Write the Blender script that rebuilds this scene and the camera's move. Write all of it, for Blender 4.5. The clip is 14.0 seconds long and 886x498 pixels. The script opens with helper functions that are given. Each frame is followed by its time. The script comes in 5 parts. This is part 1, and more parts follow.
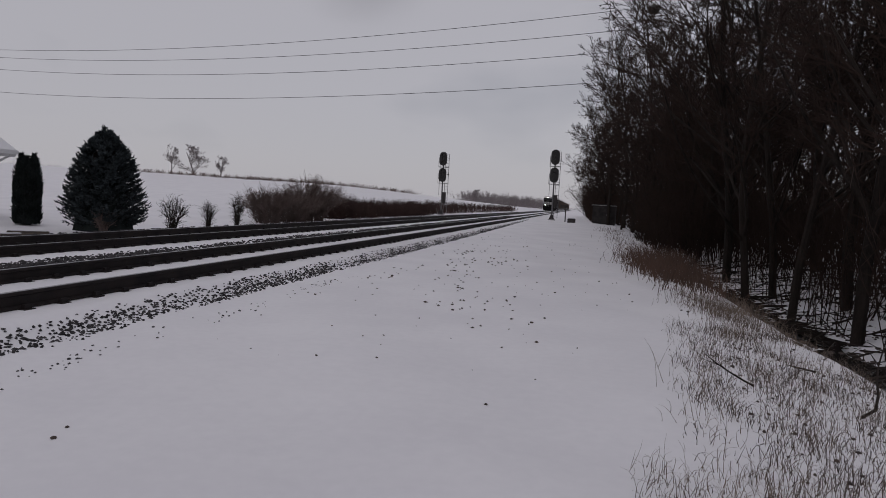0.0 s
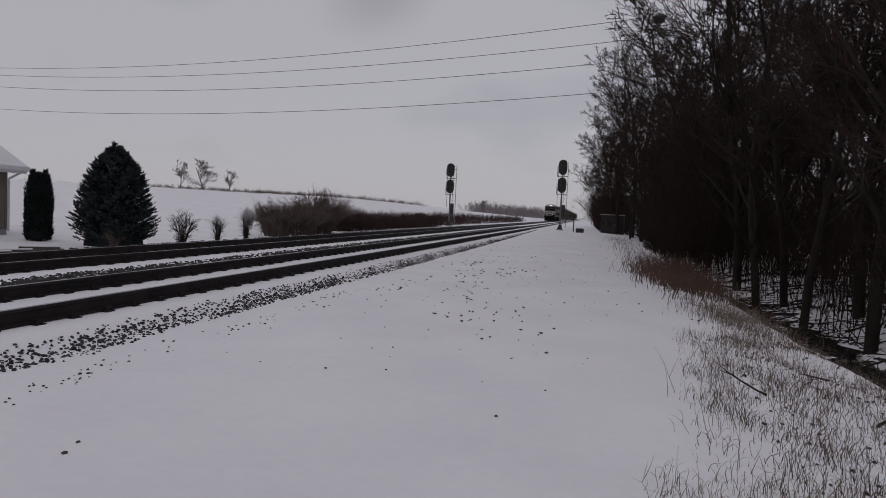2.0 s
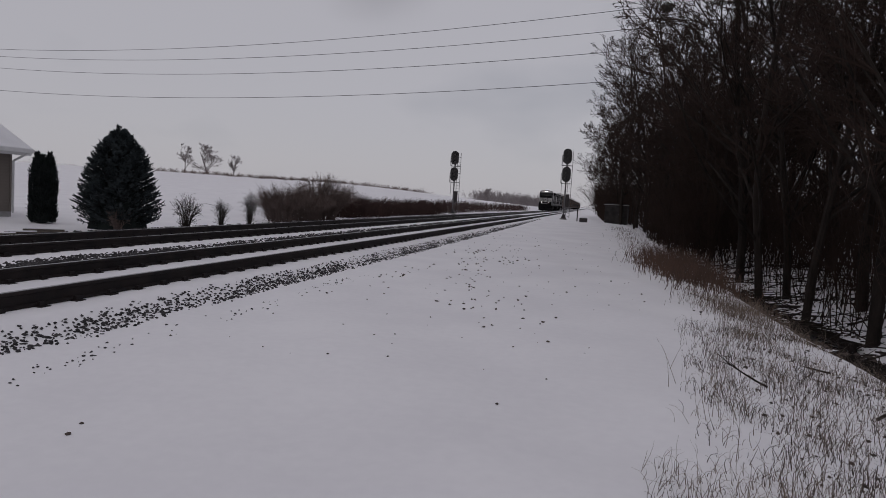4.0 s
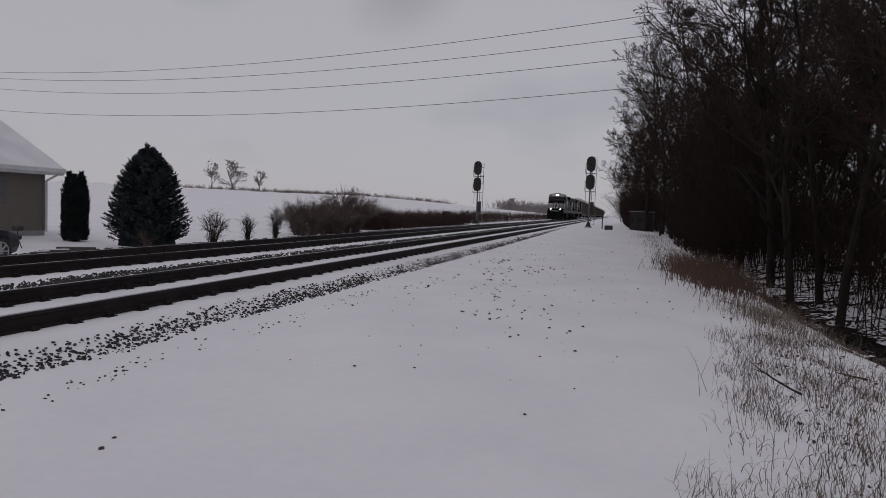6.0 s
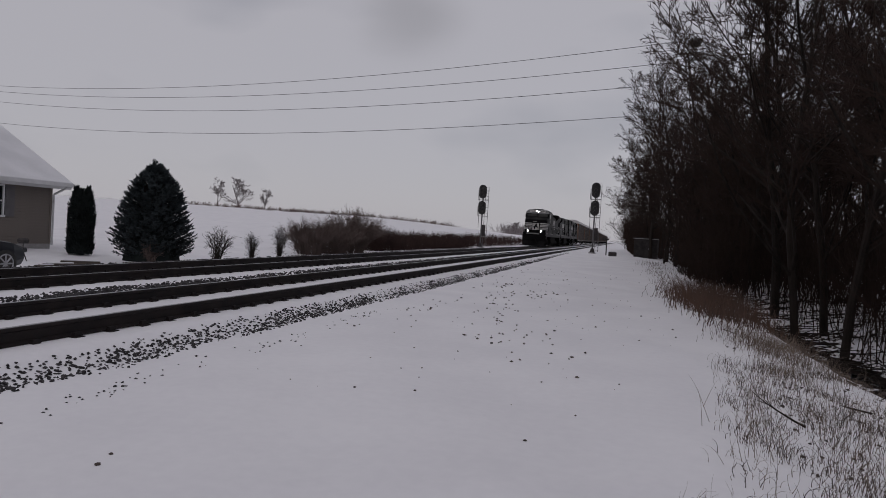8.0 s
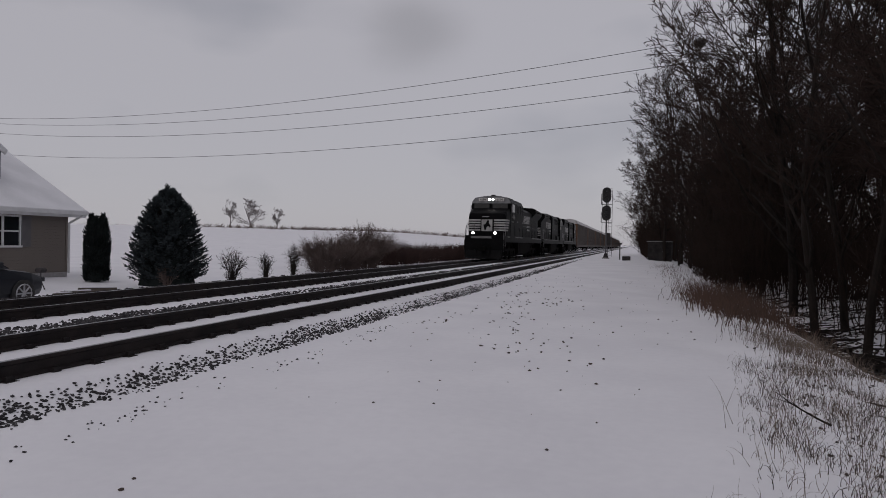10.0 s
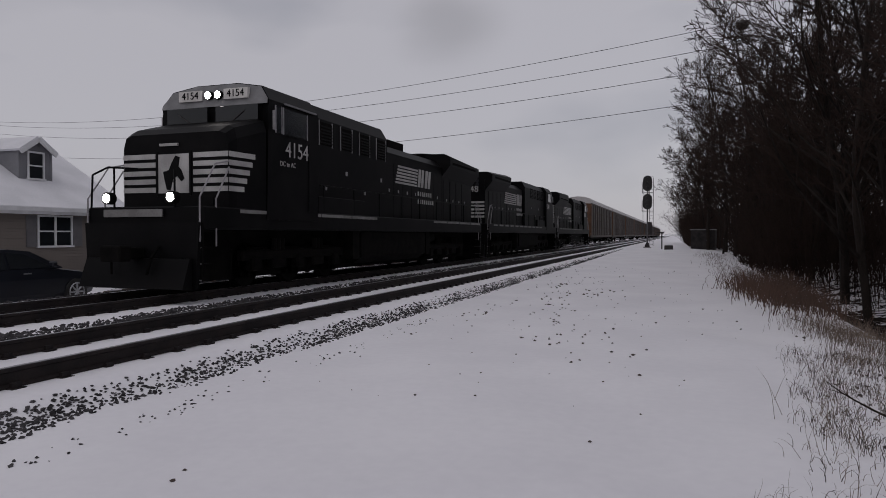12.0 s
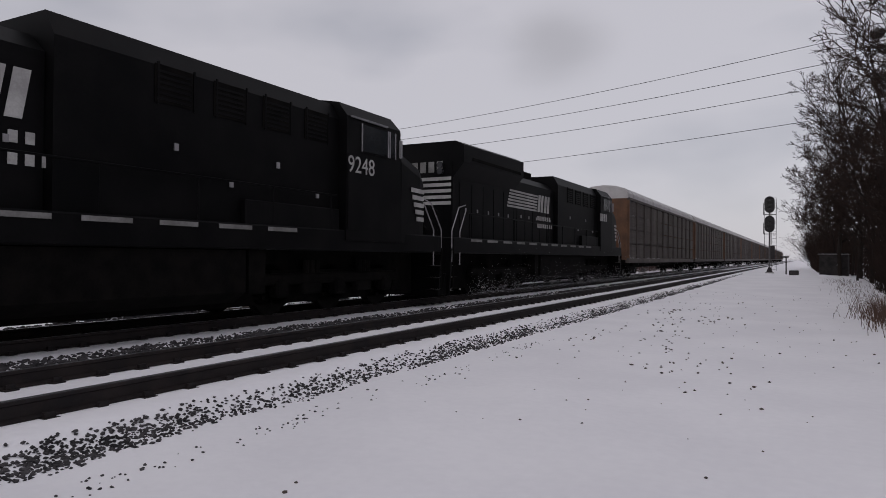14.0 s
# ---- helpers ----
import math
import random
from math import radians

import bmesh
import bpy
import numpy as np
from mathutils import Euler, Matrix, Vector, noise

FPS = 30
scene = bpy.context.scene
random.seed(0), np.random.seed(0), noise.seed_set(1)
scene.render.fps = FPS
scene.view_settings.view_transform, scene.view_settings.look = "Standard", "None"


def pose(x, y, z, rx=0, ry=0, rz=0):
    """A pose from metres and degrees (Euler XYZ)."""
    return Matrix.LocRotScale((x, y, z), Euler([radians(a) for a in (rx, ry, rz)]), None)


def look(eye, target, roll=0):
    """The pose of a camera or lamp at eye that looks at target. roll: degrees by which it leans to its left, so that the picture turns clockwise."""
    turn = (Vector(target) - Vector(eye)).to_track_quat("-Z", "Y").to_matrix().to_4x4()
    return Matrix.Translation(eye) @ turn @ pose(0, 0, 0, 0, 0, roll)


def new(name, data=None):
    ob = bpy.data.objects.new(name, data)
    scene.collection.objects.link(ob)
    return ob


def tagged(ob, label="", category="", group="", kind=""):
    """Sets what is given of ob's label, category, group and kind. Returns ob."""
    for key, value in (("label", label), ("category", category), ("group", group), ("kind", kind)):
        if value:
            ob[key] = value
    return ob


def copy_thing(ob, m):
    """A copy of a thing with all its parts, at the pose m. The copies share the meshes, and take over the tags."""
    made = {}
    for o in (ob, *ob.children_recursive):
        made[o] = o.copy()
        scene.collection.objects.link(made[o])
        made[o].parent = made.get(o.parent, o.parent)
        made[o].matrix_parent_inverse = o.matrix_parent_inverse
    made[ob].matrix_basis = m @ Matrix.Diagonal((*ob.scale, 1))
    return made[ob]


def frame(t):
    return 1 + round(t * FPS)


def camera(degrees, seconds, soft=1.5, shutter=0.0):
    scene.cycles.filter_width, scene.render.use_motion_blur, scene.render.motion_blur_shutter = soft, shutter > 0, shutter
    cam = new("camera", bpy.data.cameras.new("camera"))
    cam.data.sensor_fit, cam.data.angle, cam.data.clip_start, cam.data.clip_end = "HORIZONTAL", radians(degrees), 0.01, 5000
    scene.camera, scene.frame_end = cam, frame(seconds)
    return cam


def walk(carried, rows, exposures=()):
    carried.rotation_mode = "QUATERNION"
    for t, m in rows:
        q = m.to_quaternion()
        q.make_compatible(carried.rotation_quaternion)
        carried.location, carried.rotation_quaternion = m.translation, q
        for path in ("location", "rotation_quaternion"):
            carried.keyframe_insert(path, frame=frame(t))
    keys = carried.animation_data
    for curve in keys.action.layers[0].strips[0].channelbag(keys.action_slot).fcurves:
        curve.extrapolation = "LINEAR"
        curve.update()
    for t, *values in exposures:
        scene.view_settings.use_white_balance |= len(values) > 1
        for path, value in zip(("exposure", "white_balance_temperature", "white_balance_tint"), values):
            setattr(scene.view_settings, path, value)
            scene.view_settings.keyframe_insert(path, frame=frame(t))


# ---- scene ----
EYE = 1.6
cam = camera(66.8, 14.0, soft=0.9)
PATH = [
    (0.0, pose(0, 0, EYE, 85.92, -3.34, 11.41)),
    (0.5, pose(0, 0, EYE, 86.20, -3.01, 11.93)),
    (1.0, pose(0, 0, EYE, 86.57, -3.01, 11.84)),
    (1.5, pose(0, 0, EYE, 86.49, -2.59, 11.82)),
    (2.0, pose(0, 0, EYE, 86.85, -2.69, 12.08)),
    (2.2, pose(0, 0, EYE, 86.22, -3.20, 12.51)),
    (4.3, pose(0, 0, EYE, 85.78, -3.47, 12.43)),
    (4.5, pose(0, 0, EYE, 85.86, -3.67, 13.24)),
    (5.0, pose(0, 0, EYE, 86.07, -3.08, 13.31)),
    (5.5, pose(0, 0, EYE, 86.92, -1.62, 15.28)),
    (6.0, pose(0, 0, EYE, 86.59, -2.25, 14.41)),
    (6.5, pose(0, 0, EYE, 86.88, -2.96, 14.46)),
    (7.0, pose(0, 0, EYE, 88.41, -1.28, 15.23)),
    (7.5, pose(0, 0, EYE, 87.26, -2.18, 15.23)),
    (8.0, pose(0, 0, EYE, 88.49, -3.57, 14.77)),
    (8.2, pose(0, 0, EYE, 89.14, -2.40, 14.99)),
    (10.3, pose(0, 0, EYE, 89.52, -1.10, 15.81)),
    (10.5, pose(0, 0, EYE, 89.65, -1.20, 15.82)),
    (11.0, pose(0, 0, EYE, 90.19, -0.95, 17.22)),
    (11.5, pose(0, 0, EYE, 90.28, -0.54, 18.39)),
    (12.0, pose(0, 0, EYE, 88.79, -0.03, 19.09)),
    (12.5, pose(0, 0, EYE, 89.90, -1.05, 21.21)),
    (13.0, pose(0, 0, EYE, 90.33, -0.13, 23.21)),
    (13.5, pose(0, 0, EYE, 89.85, -0.09, 24.04)),
    (14.0, pose(0, 0, EYE, 90.66, -0.44, 28.10)),
]
walk(cam, PATH, exposures=[(0.0, -0.05), (11.7, -0.06), (12.0, 0.02), (12.5, 0.28), (14.0, 0.34)])

# ---- world and light: an overcast winter afternoon ----
CLOUD = (-0.301, 0.903, 0.307)
world = bpy.data.worlds.new("overcast_sky")
scene.world = world
world.use_nodes = True
wn, wl = world.node_tree.nodes, world.node_tree.links
wn.clear()
w_out = wn.new("ShaderNodeOutputWorld")
w_bg = wn.new("ShaderNodeBackground")
w_sky = wn.new("ShaderNodeTexSky")
w_sky.sky_type, w_sky.sun_disc = "NISHITA", False
w_sky.sun_elevation, w_sky.sun_rotation = radians(24), radians(200)
w_co = wn.new("ShaderNodeTexCoord")
w_map = wn.new("ShaderNodeMapping")
w_map.inputs["Scale"].default_value = (1.0, 1.0, 2.2)
w_map.inputs["Location"].default_value = (3.1, 0.4, 1.7)
w_noise = wn.new("ShaderNodeTexNoise")
w_noise.inputs["Scale"].default_value, w_noise.inputs["Detail"].default_value = 2.6, 4.0
w_noise.inputs["Roughness"].default_value = 0.45
w_ramp = wn.new("ShaderNodeValToRGB")
w_ramp.color_ramp.elements[0].position, w_ramp.color_ramp.elements[0].color = 0.30, (3.30, 3.28, 3.68, 1)
w_ramp.color_ramp.elements[1].position, w_ramp.color_ramp.elements[1].color = 0.52, (4.38, 4.25, 4.62, 1)
w_mix = wn.new("ShaderNodeMix")
w_mix.data_type = "RGBA"
w_mix.inputs["Factor"].default_value = 0.94
wl.new(w_co.outputs["Generated"], w_map.inputs["Vector"])
wl.new(w_map.outputs["Vector"], w_noise.inputs["Vector"])
wl.new(w_noise.outputs["Fac"], w_ramp.inputs["Fac"])
wl.new(w_sky.outputs["Color"], w_mix.inputs["A"])
wl.new(w_ramp.outputs["Color"], w_mix.inputs["B"])
# one darker cloud bank drifting over the line
w_dir = wn.new("ShaderNodeVectorMath")
w_dir.operation = "DISTANCE"
w_wob = wn.new("ShaderNodeVectorMath")
w_wob.operation = "MULTIPLY_ADD"
w_wob.inputs[1].default_value = (0.12, 0.12, 0.12)
wl.new(w_noise.outputs["Color"], w_wob.inputs[0])
wl.new(w_co.outputs["Generated"], w_wob.inputs[2])
w_flat = wn.new("ShaderNodeVectorMath")
w_flat.operation = "MULTIPLY"
w_flat.inputs[1].default_value = (1.0, 1.0, 1.5)
wl.new(w_wob.outputs["Vector"], w_flat.inputs[0])
wl.new(w_flat.outputs["Vector"], w_dir.inputs[0])
w_dir.inputs[1].default_value = (CLOUD[0] + 0.06, CLOUD[1] + 0.06, 1.5 * (CLOUD[2] + 0.06))
w_fade = wn.new("ShaderNodeMapRange")
w_fade.interpolation_type = "SMOOTHERSTEP"
w_fade.inputs["From Min"].default_value, w_fade.inputs["From Max"].default_value = 0.01, 0.125
w_fade.inputs["To Min"].default_value, w_fade.inputs["To Max"].default_value = 0.80, 1.0
wl.new(w_dir.outputs["Value"], w_fade.inputs["Value"])
w_dim = wn.new("ShaderNodeMix")
w_dim.data_type, w_dim.blend_type = "RGBA", "MULTIPLY"
w_dim.inputs["Factor"].default_value = 1.0
wl.new(w_mix.outputs["Result"], w_dim.inputs["A"])
wl.new(w_fade.outputs["Result"], w_dim.inputs["B"])
wl.new(w_dim.outputs["Result"], w_bg.inputs["Color"])
w_bg.inputs["Strength"].default_value = 0.10
wl.new(w_bg.outputs["Background"], w_out.inputs["Surface"])

sun = new("sun", bpy.data.lights.new("sun", "SUN"))
sun.data.energy, sun.data.angle, sun.data.color = 0.25, radians(40), (1.0, 0.95, 0.92)
sun.matrix_world = look((0, 0, 60), (11, 30, -10))


# ---- materials ----
def mat(name, c1, c2=None, rough=0.7, metal=0.0, scale=6.0, fine=60.0, bump=0.0, coat=0.0, emit=None, rand=0.0, stretch=(1, 1, 1), lo=0.35, hi=0.65, spec=0.5):
    """A surface of two colours that mix in patches and grain."""
    m = bpy.data.materials.new(name)
    m.use_nodes = True
    n, l = m.node_tree.nodes, m.node_tree.links
    b = n["Principled BSDF"]
    c2 = c2 or tuple(v * 0.72 for v in c1)
    co, mp = n.new("ShaderNodeTexCoord"), n.new("ShaderNodeMapping")
    mp.inputs["Scale"].default_value = stretch
    l.new(co.outputs["Object"], mp.inputs["Vector"])
    big, small = n.new("ShaderNodeTexNoise"), n.new("ShaderNodeTexNoise")
    big.inputs["Scale"].default_value, big.inputs["Detail"].default_value = scale, 5
    small.inputs["Scale"].default_value, small.inputs["Detail"].default_value = fine, 3
    for t in (big, small):
        l.new(mp.outputs["Vector"], t.inputs["Vector"])
    add = n.new("ShaderNodeMath")
    add.operation = "MULTIPLY_ADD"
    add.inputs[1].default_value = 0.35
    l.new(small.outputs["Fac"], add.inputs[0])
    sub = n.new("ShaderNodeMath")
    sub.operation = "SUBTRACT"
    sub.inputs[1].default_value = 0.175
    l.new(big.outputs["Fac"], sub.inputs[0])
    l.new(sub.outputs[0], add.inputs[2])
    src = add.outputs[0]
    if rand:
        info, r = n.new("ShaderNodeObjectInfo"), n.new("ShaderNodeMath")
        r.operation = "MULTIPLY_ADD"
        r.inputs[1].default_value = rand
        l.new(info.outputs["Random"], r.inputs[0])
        l.new(src, r.inputs[2])
        src = r.outputs[0]
    ramp = n.new("ShaderNodeValToRGB")
    ramp.color_ramp.elements[0].position, ramp.color_ramp.elements[0].color = lo, (*c1, 1)
    ramp.color_ramp.elements[1].position, ramp.color_ramp.elements[1].color = hi, (*c2, 1)
    l.new(src, ramp.inputs["Fac"])
    l.new(ramp.outputs["Color"], b.inputs["Base Color"])
    b.inputs["Roughness"].default_value, b.inputs["Metallic"].default_value = rough, metal
    b.inputs["Coat Weight"].default_value = coat
    b.inputs["Specular IOR Level"].default_value = spec
    if bump:
        bp = n.new("ShaderNodeBump")
        bp.inputs["Strength"].default_value, bp.inputs["Distance"].default_value = bump, 0.03
        l.new(add.outputs[0], bp.inputs["Height"])
        l.new(bp.outputs["Normal"], b.inputs["Normal"])
    if emit:
        b.inputs["Emission Color"].default_value, b.inputs["Emission Strength"].default_value = (*emit[0], 1), emit[1]
    return m


SNOW = mat("snow", (0.74, 0.73, 0.765), (0.80, 0.79, 0.82), rough=0.75, scale=0.5, fine=9, bump=0.25)
SNOW_ROOF = mat("roof_snow", (0.74, 0.735, 0.77), (0.64, 0.64, 0.67), rough=0.8, scale=0.8, fine=14, bump=0.2)
BALLAST = mat("ballast_stone", (0.022, 0.021, 0.023), (0.075, 0.070, 0.074), rough=0.9, spec=0.2, scale=5, fine=40, bump=0.4)
RAIL = mat("rail_steel", (0.014, 0.012, 0.013), (0.028, 0.022, 0.021), rough=0.6, spec=0.15, scale=3, fine=50)
RAIL_TOP = mat("polished_rail_head", (0.30, 0.30, 0.32), (0.2, 0.2, 0.21), rough=0.3, metal=0.9, scale=4)
IRON = mat("dark_iron", (0.03, 0.028, 0.03), (0.06, 0.05, 0.05), rough=0.7, metal=0.3, scale=8)
TIE = mat("tarred_timber", (0.05, 0.04, 0.035), (0.09, 0.075, 0.06), rough=0.9, scale=4, fine=30, stretch=(1, 6, 6))
BLACK = mat("black_loco_paint", (0.0025, 0.0025, 0.003), (0.006, 0.0056, 0.006), rough=0.5, spec=0.07, scale=1.2, fine=22)
GRIME = mat("grimy_running_gear", (0.003, 0.003, 0.003), (0.008, 0.007, 0.0065), rough=0.85, spec=0.05, scale=3, fine=30, bump=0.2)
WHITE = mat("white_stripe_paint", (0.46, 0.45, 0.44), (0.30, 0.29, 0.285), rough=0.55, scale=2, fine=30)
SILL = mat("sill_stripe_paint", (0.22, 0.215, 0.21), (0.12, 0.115, 0.11), rough=0.6, scale=2, fine=24)
BOARD = mat("number_board_white", (0.62, 0.60, 0.57), (0.52, 0.50, 0.48), rough=0.4, scale=3)
GREYPANEL = mat("grey_visor_paint", (0.20, 0.20, 0.205), (0.14, 0.14, 0.145), rough=0.5, scale=3)
RAILING = mat("grey_handrail", (0.30, 0.29, 0.30), (0.20, 0.19, 0.20), rough=0.5, scale=4)
GLASS = mat("dark_window_glass", (0.012, 0.014, 0.016), (0.02, 0.022, 0.025), rough=0.08, scale=1, spec=0.4)
LAMP = mat("lit_headlamp", (0.9, 0.88, 0.85), (0.9, 0.88, 0.85), rough=0.3, emit=((1.0, 0.93, 0.90), 14.0))
TAN = mat("rack_panel_galvanised", (0.125, 0.108, 0.10), (0.075, 0.063, 0.058), rough=0.7, spec=0.2, scale=0.7, fine=12, rand=0.25, stretch=(1, 1, 0.4))
RUST = mat("rack_rusty_orange", (0.17, 0.085, 0.045), (0.10, 0.05, 0.03), rough=0.75, scale=1.5, fine=20)
RACKROOF = mat("rack_roof_metal", (0.52, 0.50, 0.50), (0.38, 0.36, 0.36), rough=0.5, metal=0.3, scale=0.8, fine=15)
BARK = mat("wet_bark", (0.012, 0.010, 0.009), (0.030, 0.024, 0.021), rough=0.95, spec=0.1, scale=3, fine=40, bump=0.5, rand=0.2, stretch=(1, 1, 0.3))
TWIG = mat("twig_bark", (0.016, 0.0115, 0.010), (0.034, 0.023, 0.019), rough=0.95, spec=0.1, scale=1.2, fine=20, rand=0.25)
# twig colour for distant trees, with the distance haze painted in
TWIG_FAR = mat("haze_paled_twigs", (0.17, 0.145, 0.145), (0.26, 0.235, 0.24), rough=0.95, scale=1.0)
BUSH = mat("bush_twigs", (0.085, 0.066, 0.060), (0.15, 0.115, 0.105), rough=0.95, spec=0.1, scale=2.0, rand=0.2)
HEDGE = mat("hedge_twigs", (0.04, 0.026, 0.024), (0.08, 0.05, 0.045), rough=0.95, spec=0.1, scale=1.2)
NEEDLE = mat("spruce_needles", (0.016, 0.021, 0.023), (0.058, 0.070, 0.076), rough=0.85, spec=0.15, scale=2.5, fine=25)
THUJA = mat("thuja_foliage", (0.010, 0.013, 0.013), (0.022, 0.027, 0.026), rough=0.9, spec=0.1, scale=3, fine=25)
GRASS = mat("dead_grass", (0.21, 0.165, 0.13), (0.085, 0.064, 0.052), rough=0.9, scale=1.5, fine=12)
WEED = mat("red_brown_weeds", (0.12, 0.07, 0.05), (0.06, 0.038, 0.03), rough=0.9, scale=1.2, fine=12)
LEAF = mat("dead_leaves", (0.03, 0.024, 0.023), (0.085, 0.062, 0.053), rough=0.9, scale=4)
WATER = mat("creek_water", (0.015, 0.014, 0.015), (0.03, 0.028, 0.027), rough=0.06, scale=1.5, coat=0.5)
SIDING = mat("tan_siding", (0.185, 0.16, 0.14), (0.155, 0.134, 0.118), rough=0.75, scale=0.6, fine=20)
TRIM = mat("white_trim", (0.70, 0.70, 0.71), (0.60, 0.60, 0.61), rough=0.6, scale=3)
SHUTTER = mat("grey_shutter", (0.15, 0.145, 0.15), (0.12, 0.115, 0.12), rough=0.7, scale=3)
DORMER = mat("grey_dormer_siding", (0.20, 0.20, 0.215), (0.16, 0.16, 0.175), rough=0.75, scale=1, fine=20)
CARPAINT = mat("dark_car_paint", (0.012, 0.014, 0.02), (0.012, 0.013, 0.018), rough=0.35, scale=1.5, coat=0.15, spec=0.25)
TYRE = mat("tyre_rubber", (0.02, 0.02, 0.02), (0.035, 0.034, 0.033), rough=0.9, scale=8)
ALLOY = mat("alloy_rim", (0.45, 0.45, 0.47), (0.33, 0.33, 0.35), rough=0.35, metal=0.7, scale=6)
SIGNAL = mat("black_signal_enamel", (0.014, 0.013, 0.014), (0.028, 0.026, 0.027), rough=0.6, scale=5)
MAST = mat("galvanised_mast", (0.16, 0.155, 0.16), (0.10, 0.095, 0.10), rough=0.6, metal=0.3, scale=5)
LENS = mat("unlit_lens", (0.05, 0.05, 0.055), (0.03, 0.03, 0.035), rough=0.15, scale=3)
SHED = mat("weathered_shed", (0.028, 0.026, 0.026), (0.05, 0.045, 0.044), rough=0.85, spec=0.1, scale=2, fine=25)
CABLE = mat("overhead_wire", (0.05, 0.05, 0.055), (0.07, 0.07, 0.075), rough=0.6, scale=1)
NEST = mat("twig_nest", (0.025, 0.02, 0.018), (0.05, 0.04, 0.035), rough=1.0, scale=8, fine=40)
CONCRETE = mat("concrete", (0.32, 0.31, 0.31), (0.25, 0.24, 0.24), rough=0.9, scale=4, fine=30)


# ---- mesh helpers ----
def mesh_of(name, verts, faces, material, smooth=False):
    me = bpy.data.meshes.new(name)
    me.from_pydata([tuple(v) for v in verts], [], faces)
    me.materials.append(material)
    me.update()
    if smooth:
        me.polygons.foreach_set("use_smooth", [True] * len(me.polygons))
    return me


def hang(ob, parent):
    if parent:
        ob.parent = parent
    return ob


def part(name, bm, material, parent, label="", at=None, smooth=False):
    me = bpy.data.meshes.new(name)
    bm.normal_update()
    bm.to_mesh(me)
    bm.free()
    me.materials.append(material)
    if smooth:
        me.polygons.foreach_set("use_smooth", [True] * len(me.polygons))
    ob = hang(new(name, me), parent)
    if at is not None:
        ob.matrix_basis = at
    if label:
        tagged(ob, label)
    return ob


def piece(name, me, parent, at=None, label=""):
    ob = hang(new(name, me), parent)
    if at is not None:
        ob.matrix_basis = at
    if label:
        tagged(ob, label)
    return ob


def thing(name, m, label, category, group="", kind=""):
    ob = new(name)
    ob.empty_display_size = 0.2
    ob.matrix_basis = m
    return tagged(ob, label, category, group, kind)


def box(bm, x0, x1, y0, y1, z0, z1, bevel=0.0):
    r = bmesh.ops.create_cube(bm, size=1, matrix=Matrix.LocRotScale(((x0 + x1) / 2, (y0 + y1) / 2, (z0 + z1) / 2), None, (x1 - x0, y1 - y0, z1 - z0)))
    if bevel:
        edges = list({e for v in r["verts"] for e in v.link_edges})
        bmesh.ops.bevel(bm, geom=edges, offset=bevel, segments=1, affect="EDGES")
    return bm


def boxes(*rows, bevel=0.0):
    bm = bmesh.new()
    for r in rows:
        box(bm, *r, bevel=bevel)
    return bm


def rod(bm, a, b, r, sides=8, r2=None):
    a, b = Vector(a), Vector(b)
    d = b - a
    m = Matrix.Translation((a + b) / 2) @ d.to_track_quat("Z", "Y").to_matrix().to_4x4()
    bmesh.ops.create_cone(bm, cap_ends=True, segments=sides, radius1=r, radius2=r if r2 is None else r2, depth=d.length, matrix=m)
    return bm


def rods(rows, r, sides=6):
    bm = bmesh.new()
    for pts in rows:
        for a, b in zip(pts, pts[1:]):
            rod(bm, a, b, r, sides)
    return bm


def prism(profile, axis, a, b, bm=None):
    """A polygon of two coordinates drawn out along x, y or z."""
    bm = bm or bmesh.new()
    put = {"x": lambda p, t: (t, p[0], p[1]), "y": lambda p, t: (p[0], t, p[1]), "z": lambda p, t: (p[0], p[1], t)}[axis]
    lo, hi = [bm.verts.new(put(p, a)) for p in profile], [bm.verts.new(put(p, b)) for p in profile]
    bm.faces.new(lo)
    bm.faces.new(hi)
    for i in range(len(profile)):
        j = (i + 1) % len(profile)
        bm.faces.new((lo[i], lo[j], hi[j], hi[i]))
    bmesh.ops.recalc_face_normals(bm, faces=bm.faces[:])
    return bm


def tubes(segs, sides, name, material):
    """Many tapered stems in one mesh: rows of p0, p1, r0, r1."""
    segs = np.asarray(segs, float)
    p0, p1, r0, r1 = segs[:, 0:3], segs[:, 3:6], segs[:, 6], segs[:, 7]
    d = p1 - p0
    d /= np.linalg.norm(d, axis=1)[:, None] + 1e-9
    up = np.where(np.abs(d[:, 2:3]) > 0.9, [[1.0, 0, 0]], [[0, 0, 1.0]])
    u = np.cross(d, up)
    u /= np.linalg.norm(u, axis=1)[:, None]
    v = np.cross(d, u)
    n = len(segs)
    vs = np.zeros((n, 2, sides, 3))
    for k in range(sides):
        c, s = math.cos(2 * math.pi * k / sides), math.sin(2 * math.pi * k / sides)
        o = u * c + v * s
        vs[:, 0, k], vs[:, 1, k] = p0 + o * r0[:, None], p1 + o * r1[:, None]
    base = np.arange(n)[:, None] * (2 * sides)
    fs = []
    for k in range(sides):
        j = (k + 1) % sides
        fs.append(np.concatenate([base + k, base + j, base + sides + j, base + sides + k], 1))
    fs = np.concatenate(fs)
    me = bpy.data.meshes.new(name)
    me.from_pydata(vs.reshape(-1, 3), [], fs.tolist())
    me.materials.append(material)
    return me


LETTERS = {}


